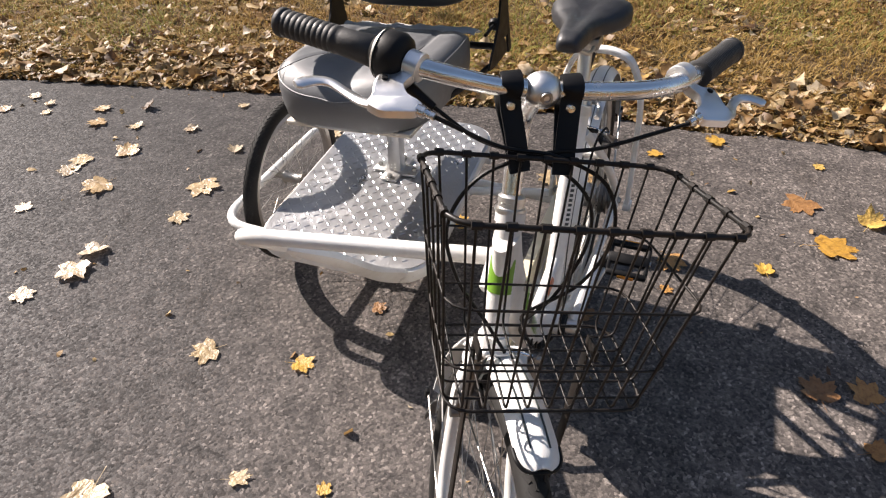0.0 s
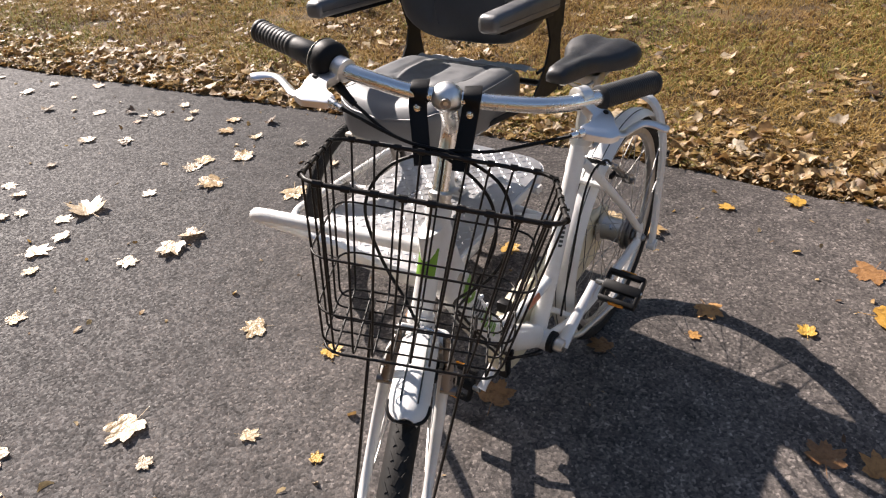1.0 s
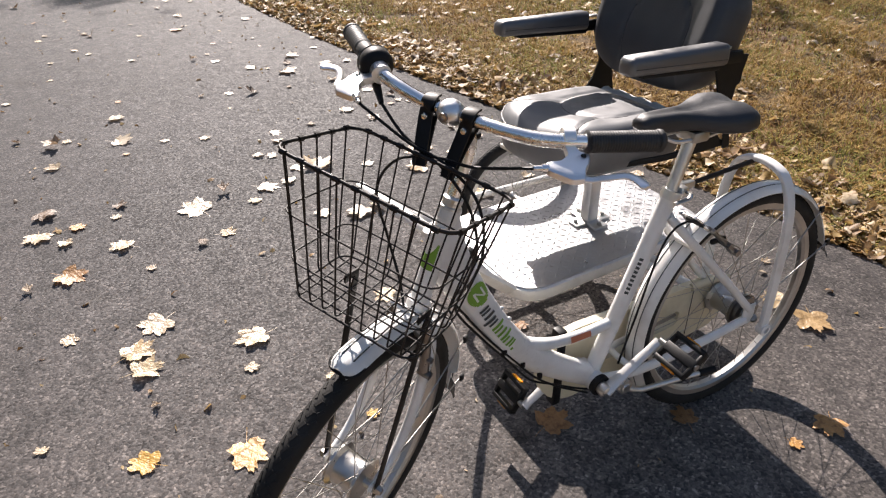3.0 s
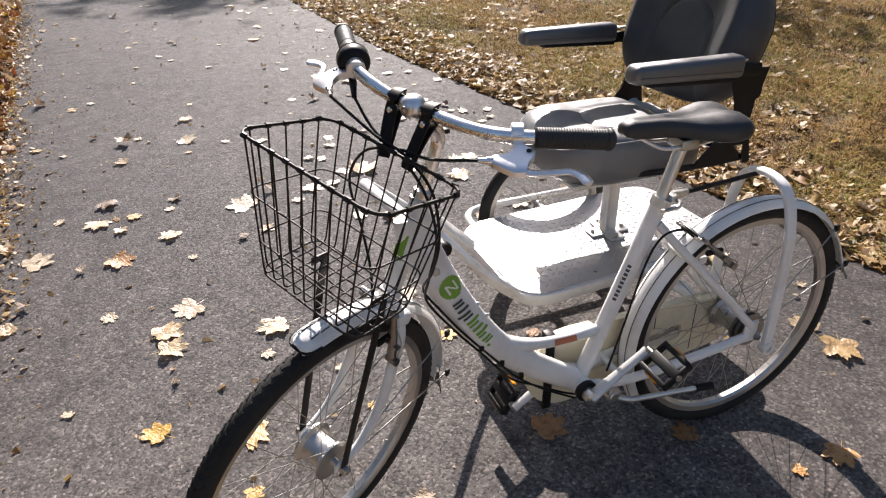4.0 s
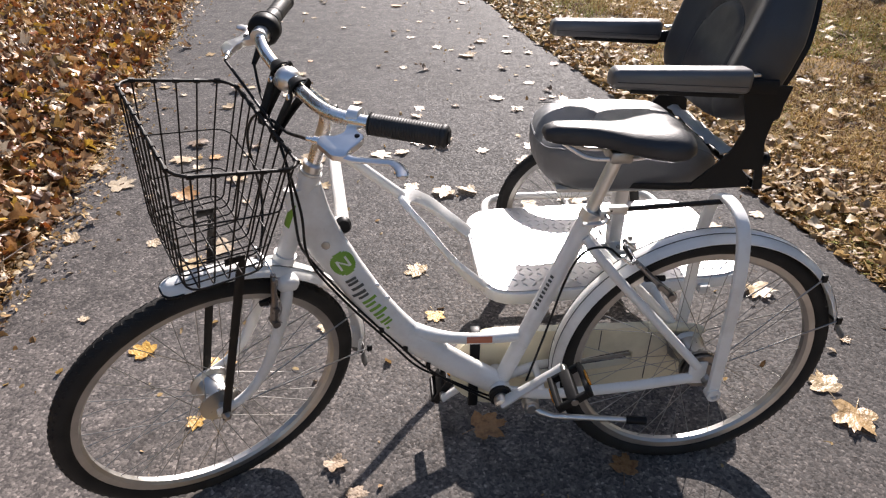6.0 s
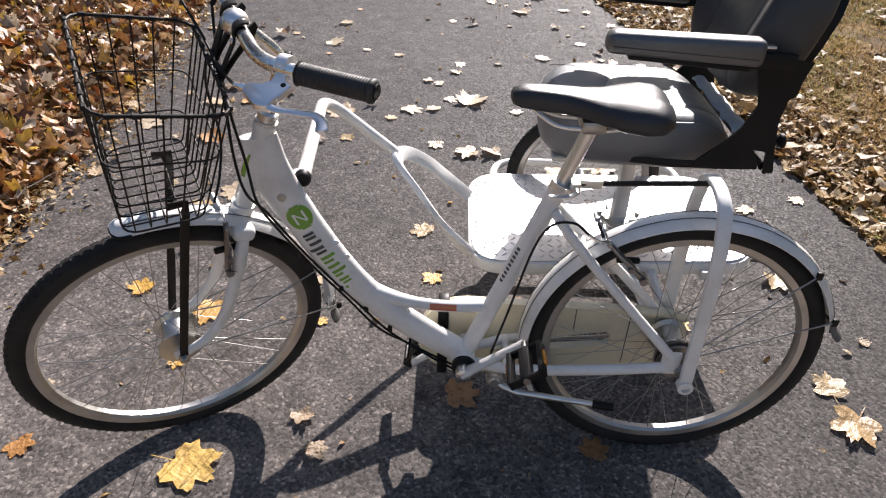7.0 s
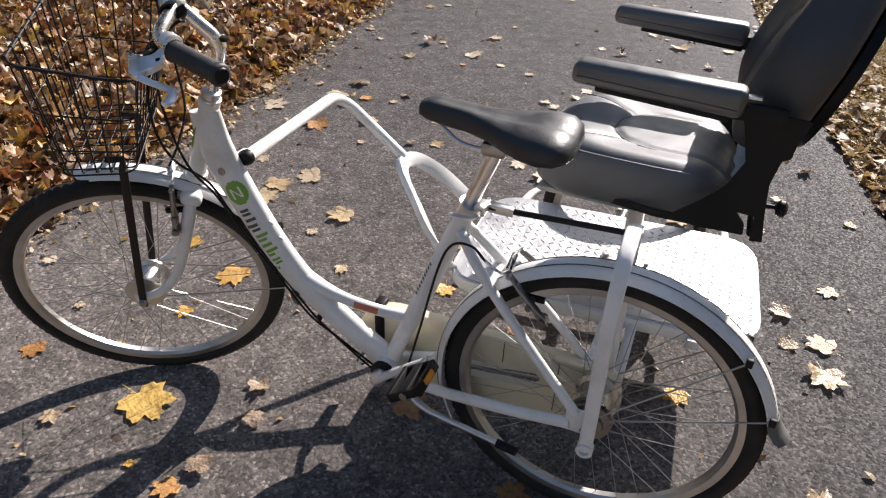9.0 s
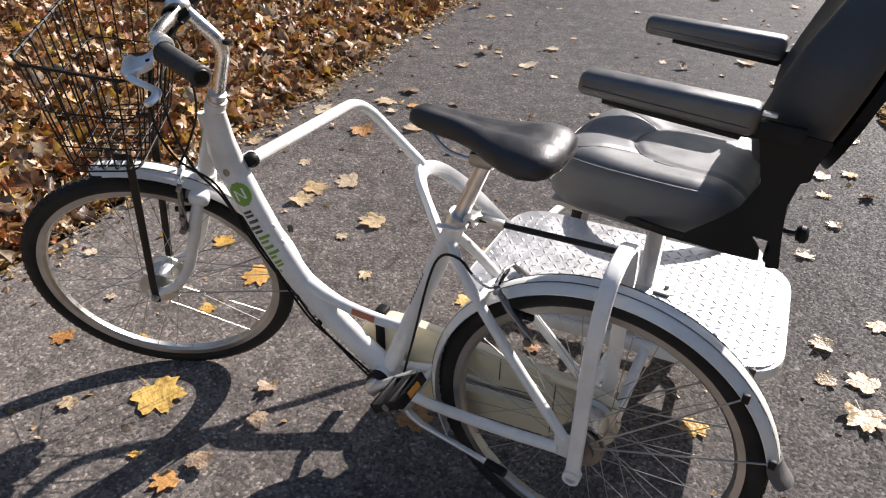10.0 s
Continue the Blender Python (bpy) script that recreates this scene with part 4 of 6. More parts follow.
# prop stand, folded up
stand = part("kickstand", tube([(0.376, 0.040, 0.236), (0.348, 0.054, 0.222), (0.318, 0.058, 0.210), (0.150, 0.084, 0.213)], [0.009, 0.009, 0.0075, 0.0065], 10), ALLOY, bicycle, "silver folded kickstand")
part("stand_bolt", lathe(bmesh.new(), [(0.0, 0.060), (0.010, 0.060), (0.012, 0.057), (0.0185, 0.056), (0.0195, 0.048), (0.0195, 0.034)], (0.368, 0.0, 0.236), n=16, closed_profile=False), ALLOY, stand, "silver round pivot boss")
part("foot", tube([(0.156, 0.0830, 0.2128), (0.112, 0.0900, 0.2136)], 0.0095, 10), BLACK, stand, "black rubber foot")

# flat hoop from the rear axle over the rear mudguard, with its stay to the seat clamp
hoop_line = curve([(-0.018, 0.100, 0.296), (-0.015, 0.098, 0.45), (-0.012, 0.092, 0.595), (-0.012, 0.064, 0.682), (-0.012, 0.022, 0.710), (-0.012, -0.036, 0.710), (-0.012, -0.076, 0.682), (-0.012, -0.098, 0.595), (-0.015, -0.100, 0.45), (-0.018, -0.100, 0.296)], 7)
hoop = part("rear_hoop", tube(hoop_line, (0.0135, 0.0070), 12, hint=None, power=4.0), WHITE, bicycle, "white flat steel hoop over the rear wheel")
part("hoop_end", lathe(bmesh.new(), [(0.0, -0.010), (0.016, -0.010), (0.016, 0.010), (0.009, 0.011), (0.009, 0.004), (0.0, 0.004)], (-0.018, 0.101, 0.300), n=20, closed_profile=False), WHITE, hoop)
part("stay_rod", tube([(0.262, -0.012, 0.700), (-0.006, -0.030, 0.704)], 0.0055, 10), WIRE, bicycle, "dark steel stay rod")
part("rod_clamp", block(bmesh.new(), (0.222, -0.018, 0.700), (0.052, 0.018, 0.018), 0.004), ALLOY, bicycle, "silver rod clamp")


def decal(parent, centre, s_dir, shapes, mat, a, b, phi0, lift, label=""):
    """Thin vinyl on a straight tube's side: shapes are (along from, to, across from, to)."""
    bm = bmesh.new()
    c, t = Vector(centre), Vector(s_dir).normalized()
    nrm = Vector((-t.z, 0, t.x))
    if nrm.z < 0:
        nrm = -nrm
    for s0, s1, d0, d1 in shapes:
        cols = []
        for i in range(7):
            ph = phi0 + (d0 + (d1 - d0) * i / 6) / a
            cols.append([bm.verts.new(c + t * s + Vector((0, head_shift((c + t * s).x) + (b + lift) * math.cos(ph), 0)) + nrm * ((a + lift) * math.sin(ph))) for s in (s0, s1)])
        for u, v in zip(cols, cols[1:]):
            bm.faces.new((u[0], u[1], v[1], v[0]))
    return part("decal", bm, mat, parent, label)


DOWN_ARC = [0.0]
for a, b in zip(DOWN_LINE, DOWN_LINE[1:]):
    DOWN_ARC.append(DOWN_ARC[-1] + (b - a).length)


def on_down_tube(s, d, phi0, lift):
    """A place on the down tube's near side: s along it from the head, d round it."""
    i = max(k for k in range(len(DOWN_ARC) - 1) if DOWN_ARC[k] <= s)
    f = (s - DOWN_ARC[i]) / (DOWN_ARC[i + 1] - DOWN_ARC[i])
    p = DOWN_LINE[i].lerp(DOWN_LINE[i + 1], f)
    t = (DOWN_LINE[min(i + 2, 42)] - DOWN_LINE[max(i - 1, 0)]).normalized()
    ra = DOWN_RADII[i][0] * (1 - f) + DOWN_RADII[i + 1][0] * f
    rb = DOWN_RADII[i][1] * (1 - f) + DOWN_RADII[i + 1][1] * f
    up = Vector((t.z, 0, -t.x))
    ph = phi0 + d / rb
    return p + Vector((0, head_shift(p.x) + (ra + lift) * math.cos(ph), 0)) + up * ((rb + lift) * math.sin(ph))


def down_decal(shapes, mat, phi0, lift, label=""):
    bm = bmesh.new()
    for s0, s1, d0, d1 in shapes:
        n = 6
        grid = [[bm.verts.new(on_down_tube(s, d0 + (d1 - d0) * i / n, phi0, lift)) for i in range(n + 1)] for s in (s0, (s0 + s1) / 2, s1)]
        for r0, r1 in zip(grid, grid[1:]):
            for i in range(n):
                bm.faces.new((r0[i], r0[i + 1], r1[i + 1], r1[i]))
    return part("decal", bm, mat, bike_frame, label)


DISC_S = DOWN_ARC[12] - 0.012
disc = []
for i in range(14):
    s0, s1 = -0.026 + 0.052 * i / 14, -0.026 + 0.052 * (i + 1) / 14
    h = math.sqrt(max(0.026**2 - ((s0 + s1) / 2) ** 2, 0))
    disc.append((DISC_S + s0, DISC_S + s1, -h, h))
down_decal(disc, GREEN, 0.30, 0.0012, "round green sticker")
zigzag = [(-0.012, 0.012, 0.0075, 0.0120), (-0.012, 0.012, -0.0120, -0.0075)] + [(0.010 - 0.0025 * k - 0.0035, 0.010 - 0.0025 * k + 0.0015, 0.0075 - 0.001875 * k - 0.0019, 0.0075 - 0.001875 * k + 0.0001) for k in range(8)]
down_decal([(DISC_S + a, DISC_S + b, c, d) for a, b, c, d in zigzag], PALE, 0.30, 0.0021)
bars_dark = [(0.038, 0.042, -0.013, 0.010), (0.047, 0.051, -0.013, 0.010), (0.060, 0.065, -0.013, 0.014), (0.074, 0.079, -0.021, 0.010), (0.085, 0.089, -0.013, 0.010)]
bars_green = [(0.099, 0.104, -0.013, 0.019), (0.110, 0.114, -0.013, 0.010), (0.123, 0.128, -0.013, 0.014), (0.137, 0.142, -0.013, 0.019), (0.147, 0.151, -0.013, 0.006), (0.160, 0.164, -0.013, 0.010), (0.169, 0.172, -0.010, 0.010), (0.180, 0.184, -0.013, -0.006)]
down_decal([(DISC_S + a - 0.001, DISC_S + b + 0.001, c, d) for a, b, c, d in bars_dark], INK, 0.12, 0.0012)
down_decal([(DISC_S + a - 0.001, DISC_S + b + 0.001, c, d) for a, b, c, d in bars_green], GREEN, 0.12, 0.0012)
decal(bike_frame, (0.487, 0, 0.3990), (-1, 0, -0.03), [(-0.028, 0.028, -0.007, 0.007)], ORANGE, 0.0130, 0.0125, 0.35, 0.0012, "small orange label")
st_d = (0.156, 0, -0.43)
decal(bike_frame, (0.345, 0, 0.515), st_d, [(-0.048 + 0.0104 * i, -0.0418 + 0.0104 * i, -0.0042, 0.0042) for i in range(9)], INK, 0.0185, 0.0185, 0.85, 0.0009, "small faded dark lettering")
# green label on the front of the head tube
bm = bmesh.new()
hd = (along_axis(0.77) - along_axis(0.70)).normalized()
fwd = Vector((hd.z, 0, -hd.x))
prev = None
for i in range(9):
    a = radians(-66 + 132 * i / 8)
    o = (fwd * math.cos(a) + Vector((0, 1, 0)) * math.sin(a)) * 0.0194
    o = o + Vector((0, 0.009, 0))
    row = [bm.verts.new(along_axis(0.700) + o), bm.verts.new(along_axis(0.748) + o)]
    if prev:
        bm.faces.new((prev[0], row[0], row[1], prev[1]))
    prev = row
part("head_decal", bm, GREEN, bike_frame, "green head tube sticker")

# small fittings on the frame: a blind plug, cable guides and brake cable boots
plug_at = on_down_tube(DISC_S - 0.052, 0.0, 0.10, 0.0)
part("frame_plug", lathe(bmesh.new(), [(0.0, 0.0015), (0.006, 0.0018), (0.0085, 0.0008), (0.0085, -0.003)], plug_at, axis=(0.1, 1, 0.15), n=16, closed_profile=False), STEEL, bike_frame, "dull grey blind plug")
for ds in (0.088, 0.128):
    part("cable_guide", bead(bmesh.new(), on_down_tube(DISC_S + ds, 0.0, 1.25, 0.0), 0.005, (1.3, 0.8, 1.0), 10), WHITE, bike_frame)


def cable_boot(a, b, m, mat, label):
    """A ribbed sleeve on the brake cable."""
    a, b = Vector(a), Vector(b)
    line = [a.lerp(b, i / 14) for i in range(15)]
    part("cable_boot", tube(line, [0.0062 if i % 2 else 0.0046 for i in range(15)], 10), mat, bicycle, label, m, 70)


cable_boot((0.922, 0.008, 0.646), (0.927, -0.030, 0.652), STEER, SILVER, "pale ribbed cable boot")
cable_boot((0.184, 0.028, 0.609), (0.187, -0.022, 0.609), None, BLACK, "black ribbed cable boot")

# ---- the wire basket on the handlebar ----
BASKET_M = STEER @ Matrix.Translation((0, 0, -0.006))
basket = root("wire_basket", STEER @ Vector((0.98, 0, 0.735)), "black coated wire basket strapped to the handlebar", "basket")


def basket_ring(f):
    """A level outline of the basket: f 0 at the floor, 1 at the rim."""
    zb, zf = 0.738 + 0.204 * f, 0.742 + 0.248 * f
    xb, xf, ya, yb = 0.950 - 0.067 * f, 1.084 - 0.010 * f, -0.118 - 0.037 * f, 0.117 + 0.030 * f
    return [(xb, ya, zb), (xf, ya, zf), (xf, yb, zf), (xb, yb, zb)]


def wire(points, r=0.0016, closed=False, label="", radius=0.02, name="wire"):
    part(name, tube(fillet(points, radius, 4, closed), r, 6, closed=closed), WIRE, basket, label, BASKET_M, 70)


wire(basket_ring(1.0), 0.0030, True, "thick rim wire", 0.035, "rim")
for f in (0.26, 0.60):
    wire(basket_ring(f), 0.0016, True, radius=0.03)
wire(basket_ring(0.0), 0.0020, True, radius=0.03)


def wall_at(side, u, f):
    b = [Vector(p) for p in basket_ring(f)]
    a, c = {"front": (b[1], b[2]), "back": (b[0], b[3]), "right": (b[0], b[1]), "left": (b[3], b[2])}[side]
    return a.lerp(c, u)


for i in range(9):
    u = (i + 0.75) / 9.5
    wire([wall_at("front", u, 1.0), wall_at("front", u, 0.0), wall_at("back", u, 0.0), wall_at("back", u, 1.0)], radius=0.012)
for i in range(5):
    u = (i + 0.75) / 5.5
    wire([wall_at("right", u, 1.0), wall_at("right", u, 0.0), wall_at("left", u, 0.0), wall_at("left", u, 1.0)], radius=0.012)
# wrapped ends of the wires on the rim
for side, count in (("front", 9), ("back", 9), ("right", 5), ("left", 5)):
    for i in range(count):
        p = wall_at(side, (i + 0.75) / (count + 0.5), 1.0)
        q = wall_at(side, min((i + 0.75) / (count + 0.5) + 0.01, 1), 1.0)
        t = (q - p).normalized()
        part("wrap", tube([p - t * 0.005, p + t * 0.005], 0.0046, 7), WIRE, basket, "", BASKET_M)
for s in (1, -1):
    y = 0.036 * s
    foot_l = BASKET_M @ Vector((0.880, 0.026 * s - 0.006, 0.925))
    run = [BAR_M @ Vector(p) for p in ((0.801, y, 0.9935), (0.812, y, 0.9945), (0.8235, y, 0.988), (0.8262, y, 0.970))]
    strap = part("strap", tube(curve(run + [run[-1].lerp(foot_l, 0.5), foot_l], 4), (0.0125, 0.0024), 8, hint=(0.4, 0.2, 0.9), power=5.0), BLACK, basket, "black plastic mounting strap")
    part("strap_bolt", lathe(bmesh.new(), [(0.0, 0.0060), (0.0045, 0.0055), (0.0062, 0.003), (0.0062, -0.001)], (0.8275, y, 0.9665), axis=(0.96, 0, 0.28), n=12, closed_profile=False), CHROME, strap, "silver bolt", BAR_M)
    run = [BAR_M @ Vector(p) for p in ((0.800, y, 0.985), (0.796, y, 0.966), (0.812, y, 0.958))]
    part("strap_back", tube(curve(run + [run[-1].lerp(foot_l, 0.5), foot_l - Vector((0, 0, 0.005))], 4), (0.0125, 0.0024), 8, hint=(0.4, 0.2, 0.9), power=5.0), BLACK, strap)
    leg = tube([(1.066, 0.0062 + 0.060 * s, 0.306), (1.060, 0.0062 + 0.062 * s, 0.348), (0.985, 0.006 + 0.073 * s, 0.715), (0.980, 0.006 + 0.073 * s, 0.738), (1.010, 0.006 + 0.073 * s, 0.740)], (0.0085, 0.0022), 8, hint=(0, 1, 0), power=4.0)
    part("support_leg", leg, WIRE, basket, "black flat steel support leg", STEER)

# ---- the sidecar ----
PZ = 0.300
sidecar = root("sidecar", (0.06, -0.53, 0.0), "white tube sidecar with shiny diamond-plate platform and one wheel", "sidecar")
PLAT = [(0.425, -0.300), (0.435, -0.755), (-0.295, -0.800), (-0.318, -0.360)]


def plate():
    """A bright sheet with rounded corners and rows of raised lugs set at two slants."""
    bm = bmesh.new()
    line = fillet([(x, y, PZ) for x, y in PLAT], 0.10, 7, True)
    top = [bm.verts.new(p) for p in line]
    low = [bm.verts.new(p - Vector((0, 0, 0.004))) for p in line]
    bm.faces.new(top)
    bm.faces.new(low)
    n = len(line)
    for i in range(n):
        bm.faces.new((top[i], top[(i + 1) % n], low[(i + 1) % n], low[i]))

    def inside(x, y):
        hit = False
        for i in range(n):
            a, b = line[i], line[(i + 1) % n]
            if (a.y > y) != (b.y > y) and x < (b.x - a.x) * (y - a.y) / (b.y - a.y) + a.x:
                hit = not hit
        return hit

    step = 0.0245
    for i in range(-14, 20):
        for j in range(-2, 24):
            x, y = 0.06 + step * (i - 2.5), -0.80 + step * j
            if not all(inside(x + dx, y + dy) for dx in (-0.012, 0.012) for dy in (-0.012, 0.012)):
                continue
            a = radians(45 if (i + j) % 2 else -45)
            u, v = Vector((math.cos(a), math.sin(a), 0)), Vector((-math.sin(a), math.cos(a), 0))
            c = Vector((x, y, PZ + 0.0002))
            ring = [bm.verts.new(c + u * s0 + v * s1) for s0, s1 in ((-0.0098, 0), (-0.005, -0.0030), (0.005, -0.0030), (0.0098, 0), (0.005, 0.0030), (-0.005, 0.0030))]
            r1, r2 = bm.verts.new(c + u * -0.005 + Vector((0, 0, 0.0018))), bm.verts.new(c + u * 0.005 + Vector((0, 0, 0.0018)))
            bm.faces.new((ring[0], ring[1], r1))
            bm.faces.new((ring[1], ring[2], r2, r1))
            bm.faces.new((ring[2], ring[3], r2))
            bm.faces.new((ring[3], ring[4], r2))
            bm.faces.new((ring[4], ring[5], r1, r2))
            bm.faces.new((ring[5], ring[0], r1))
    return bm


part("platform", plate(), PLATE, sidecar, "shiny aluminium diamond-plate platform", None, 12)
edge = fillet([(x, y, PZ - 0.022) for x, y in PLAT], 0.10, 7, True)
part("edge_frame", tube(edge, (0.010, 0.0175), 10, closed=True, hint=(0, 0, 1), power=4.0), WHITE, sidecar, "white rectangular tube round the platform")
for x in (0.25, 0.03, -0.18):
    part("cross_member", block(bmesh.new(), (x, -0.545, PZ - 0.030), (0.030, 0.450, 0.026), 0.004), WHITE, sidecar)
# rounded nose that climbs towards the bicycle
nose = curve([(0.428, -0.352, 0.285), (0.498, -0.380, 0.342), (0.566, -0.420, 0.416), (0.616, -0.458, 0.464), (0.634, -0.497, 0.480), (0.612, -0.545, 0.468), (0.556, -0.582, 0.420), (0.498, -0.610, 0.355), (0.436, -0.632, 0.288)], 6)
part("nose_loop", tube(nose, (0.0095, 0.021), 10, hint=(0.55, 0, 0.83), power=4.0), WHITE, sidecar, "white bent flat tube nose loop")
beam = fillet([(0.764, -0.018, 0.684), (0.812, -0.478, 0.648), (0.638, -0.506, 0.490)], 0.070, 7)
arm = part("front_beam", tube(beam, 0.0140, 14), WHITE, sidecar, "white round tube joining the bicycle's down tube")
part("end_plug", lathe(bmesh.new(), [(0.0, 0.020), (0.013, 0.019), (0.0165, 0.014), (0.0165, 0.004)], (0.764, -0.022, 0.684), axis=(-0.12, 0.98, 0.1), n=18, closed_profile=False), BLACK, arm, "black plastic end plug")
part("beam_clamp", block(bmesh.new(), (0.790, -0.020, 0.670), (0.056, 0.030, 0.030), 0.006, Matrix.Rotation(radians(35), 4, "Y")), WHITE, arm)
# outer rail round the wheel
rail = fillet([(0.370, -0.735, 0.268), (0.355, -0.915, 0.262), (-0.215, -0.925, 0.262), (-0.225, -0.785, 0.268)], 0.085, 7)
part("wheel_rail", tube(rail, 0.0125, 12), WHITE, sidecar, "white round tube rail outside the wheel")
# links to the bicycle's rear axle
for x in (0.02, -0.04):
    part("link_bar", tube([(x, -0.098, 0.330 - (0.03 - x)), (x, -0.360, 0.272)], 0.012, 12), WHITE, sidecar)

SIDE_C = Vector((0.075, -0.856, 0.244))
wheel(SIDE_C, 0.243, 0.040, 28, 0.018, 0.032, sidecar, None, STEEL, "side_wheel")
part("side_axle", tube([SIDE_C + Vector((0, -0.065, 0)), SIDE_C + Vector((0, 0.11, 0))], 0.008, 10), STEEL, sidecar)
# square post under the seat with its foot plate
POST = Vector((0.018, -0.542, PZ))
post = part("seat_pillar", tube([POST, POST + Vector((0, 0, 0.285))], (0.0205, 0.0205), 12, power=6.0), ALLOY, sidecar, "silver square seat pillar")
foot = bmesh.new()
block(foot, POST + Vector((0, 0, 0.005)), (0.130, 0.050, 0.008), 0.002)
block(foot, POST + Vector((0, 0, 0.0055)), (0.050, 0.130, 0.009), 0.002)
part("foot_plate", foot, ALLOY, post, "steel foot plate")
for dx, dy in ((0.052, 0), (-0.052, 0), (0, 0.052), (0, -0.052)):
    part("bolt", lathe(bmesh.new(), [(0.0, 0.010), (0.005, 0.010), (0.007, 0.007), (0.007, 0.0)], POST + Vector((dx, dy, 0.008)), axis=(0, 0, 1), n=6, closed_profile=False), STEEL, post)

# ---- the armchair seat on the pillar ----
chair = root("padded_seat", (0.03, -0.540, PZ + 0.28), "grey vinyl padded seat with armrests on a sidecar", "seat")


CHAIR = pose(0.03, -0.552, 0.0, 3.6, 0, -1.0)
CHAIR.translation.y += 0.03


def cushion(a, b, thick, top, power=3.6, n=72, rings=20, shape=outline):
    """A padded slab: rounded outline of half sizes a, b; top(x, y) tells its upper surface."""
    bm = bmesh.new()
    line = shape(a, b, power, n)
    centre = bm.verts.new((0, 0, top(0, 0)))
    last = None
    for i in range(1, rings + 1):
        f = i / rings
        row = [bm.verts.new((x * f, y * f, top(x * f, y * f) - 0.022 * max(0, (f - 0.80) / 0.20) ** 2.4)) for x, y in line]
        for k in range(n):
            if last is None:
                bm.faces.new((centre, row[k], row[(k + 1) % n]))
            else:
                bm.faces.new((last[k], row[k], row[(k + 1) % n], last[(k + 1) % n]))
        last = row
    for f, z in ((1.012, -0.30), (1.008, -0.6), (0.985, -0.88), (0.93, -1.0)):
        row = [bm.verts.new((x * f, y * f, z * thick if f < 1 else min(z * thick, top(x, y) - 0.03))) for x, y in line]
        for k in range(n):
            bm.faces.new((last[k], row[k], row[(k + 1) % n], last[(k + 1) % n]))
        last = row
    bm.faces.new(last)
    return bm


def bulge(v, at, wide):
    return math.exp(-(((v - at) / wide) ** 2))


def seat_top(x, y):
    """Two raised thigh pads with a dip between them, side rolls, and a rear panel set off by seams."""
    q = abs(y)
    rim = math.hypot(max(x + 0.03, 0) / 0.10, y / 0.118)
    z = 0.014 * (q / 0.205) ** 2.6 - 0.016 * max(0, (x - 0.15) / 0.08) ** 2 - 0.050 * max(0, (-0.115 - x) / 0.107) ** 2
    z += 0.013 * bulge(x, 0.125, 0.065) * bulge(q, 0.105, 0.070)
    z -= 0.008 * bulge(y, 0, 0.030) * min(max((x - 0.05) / 0.12, 0.0), 1.0)
    z -= 0.005 * bulge(rim, 1, 0.07)
    z += 0.005 * max(0, 1 - rim * rim) ** 0.6
    t = min(max(((x - 0.045) * 0.150 + (q - 0.090) * 0.085) / 0.0297, 0.0), 1.0)
    z -= 0.004 * bulge(math.hypot(x - 0.045 - 0.150 * t, q - 0.090 - 0.085 * t), 0, 0.007)
    return z + 0.0012 * noise.noise(Vector((x * 14, y * 14, 0)))


CUSH = CHAIR @ pose(0.010, -0.004, 0.668)
cush = part("seat_cushion", cushion(0.232, 0.206, 0.122, seat_top, n=96, rings=34), VINYL, chair, "grey vinyl contoured seat cushion", CUSH, 60)
seam = [(-0.17, 0.118), (-0.03, 0.118)] + [(-0.03 + 0.10 * math.sin(a), 0.118 * math.cos(a)) for a in np.linspace(0.2, math.pi - 0.2, 16)] + [(-0.03, -0.118), (-0.17, -0.118)]
part("seam", tube([(x, y, seat_top(x, y) + 0.0006) for x, y in seam], 0.0016, 6), PIPING, cush, "dark seam", CUSH)
for s in (1, -1):
    line = [(0.045 + 0.150 * t, s * (0.090 + 0.085 * t)) for t in np.linspace(0, 1, 9)]
    part("seam", tube([(x, y, seat_top(x, y) + 0.0004) for x, y in line], 0.0013, 6), PIPING, cush, "", CUSH)
pipe = [(x * 0.992, y * 0.992, seat_top(x, y) - 0.0200) for x, y in outline(0.232, 0.206, 3.6, 96)]
part("piping", tube(pipe, 0.0024, 6, closed=True), VINYL, cush, "", CUSH)
part("seat_base", block(bmesh.new(), (0.012, -0.004, 0.541), (0.400, 0.345, 0.014), 0.006), BOARD, chair, "pale board under the cushion", CHAIR)
part("seat_pan", block(bmesh.new(), (0.0, -0.004, 0.526), (0.250, 0.240, 0.014), 0.004), BLACK, chair, "black steel seat pan", CHAIR)


def back_top(x, y):
    """x runs up the back, y across: side bolsters, a domed middle panel with a seam round its top."""
    q = abs(y - 0.010)
    arch = math.hypot(max(x + 0.070, 0) / 0.112, q / 0.122)
    z = 0.030 * min(max((q - 0.10) / 0.11, 0.0), 1.0) ** 1.4 + 0.008 * bulge(x, -0.12, 0.09)
    z -= 0.006 * bulge(arch, 1, 0.055)
    return z + 0.0012 * noise.noise(Vector((x * 16, y * 16, 4)))


def back_outline(a, b, power, n):
    """A shield: its lower corners cut away, rounder and narrower above."""
    out = []
    for k in range(n):
        t = 2 * math.pi * k / n
        c, s = math.cos(t), math.sin(t)
        q = 2 / (4.2 if c < 0 else 2.3)
        x = (a if c > 0 else 0.92 * a) * math.copysign(abs(c) ** q, c)
        out.append((x, b * math.copysign(abs(s) ** q, s) * (1.0 - 0.30 * max(0, x / a) - 0.20 * max(0, -x / a) ** 2)))
    return out


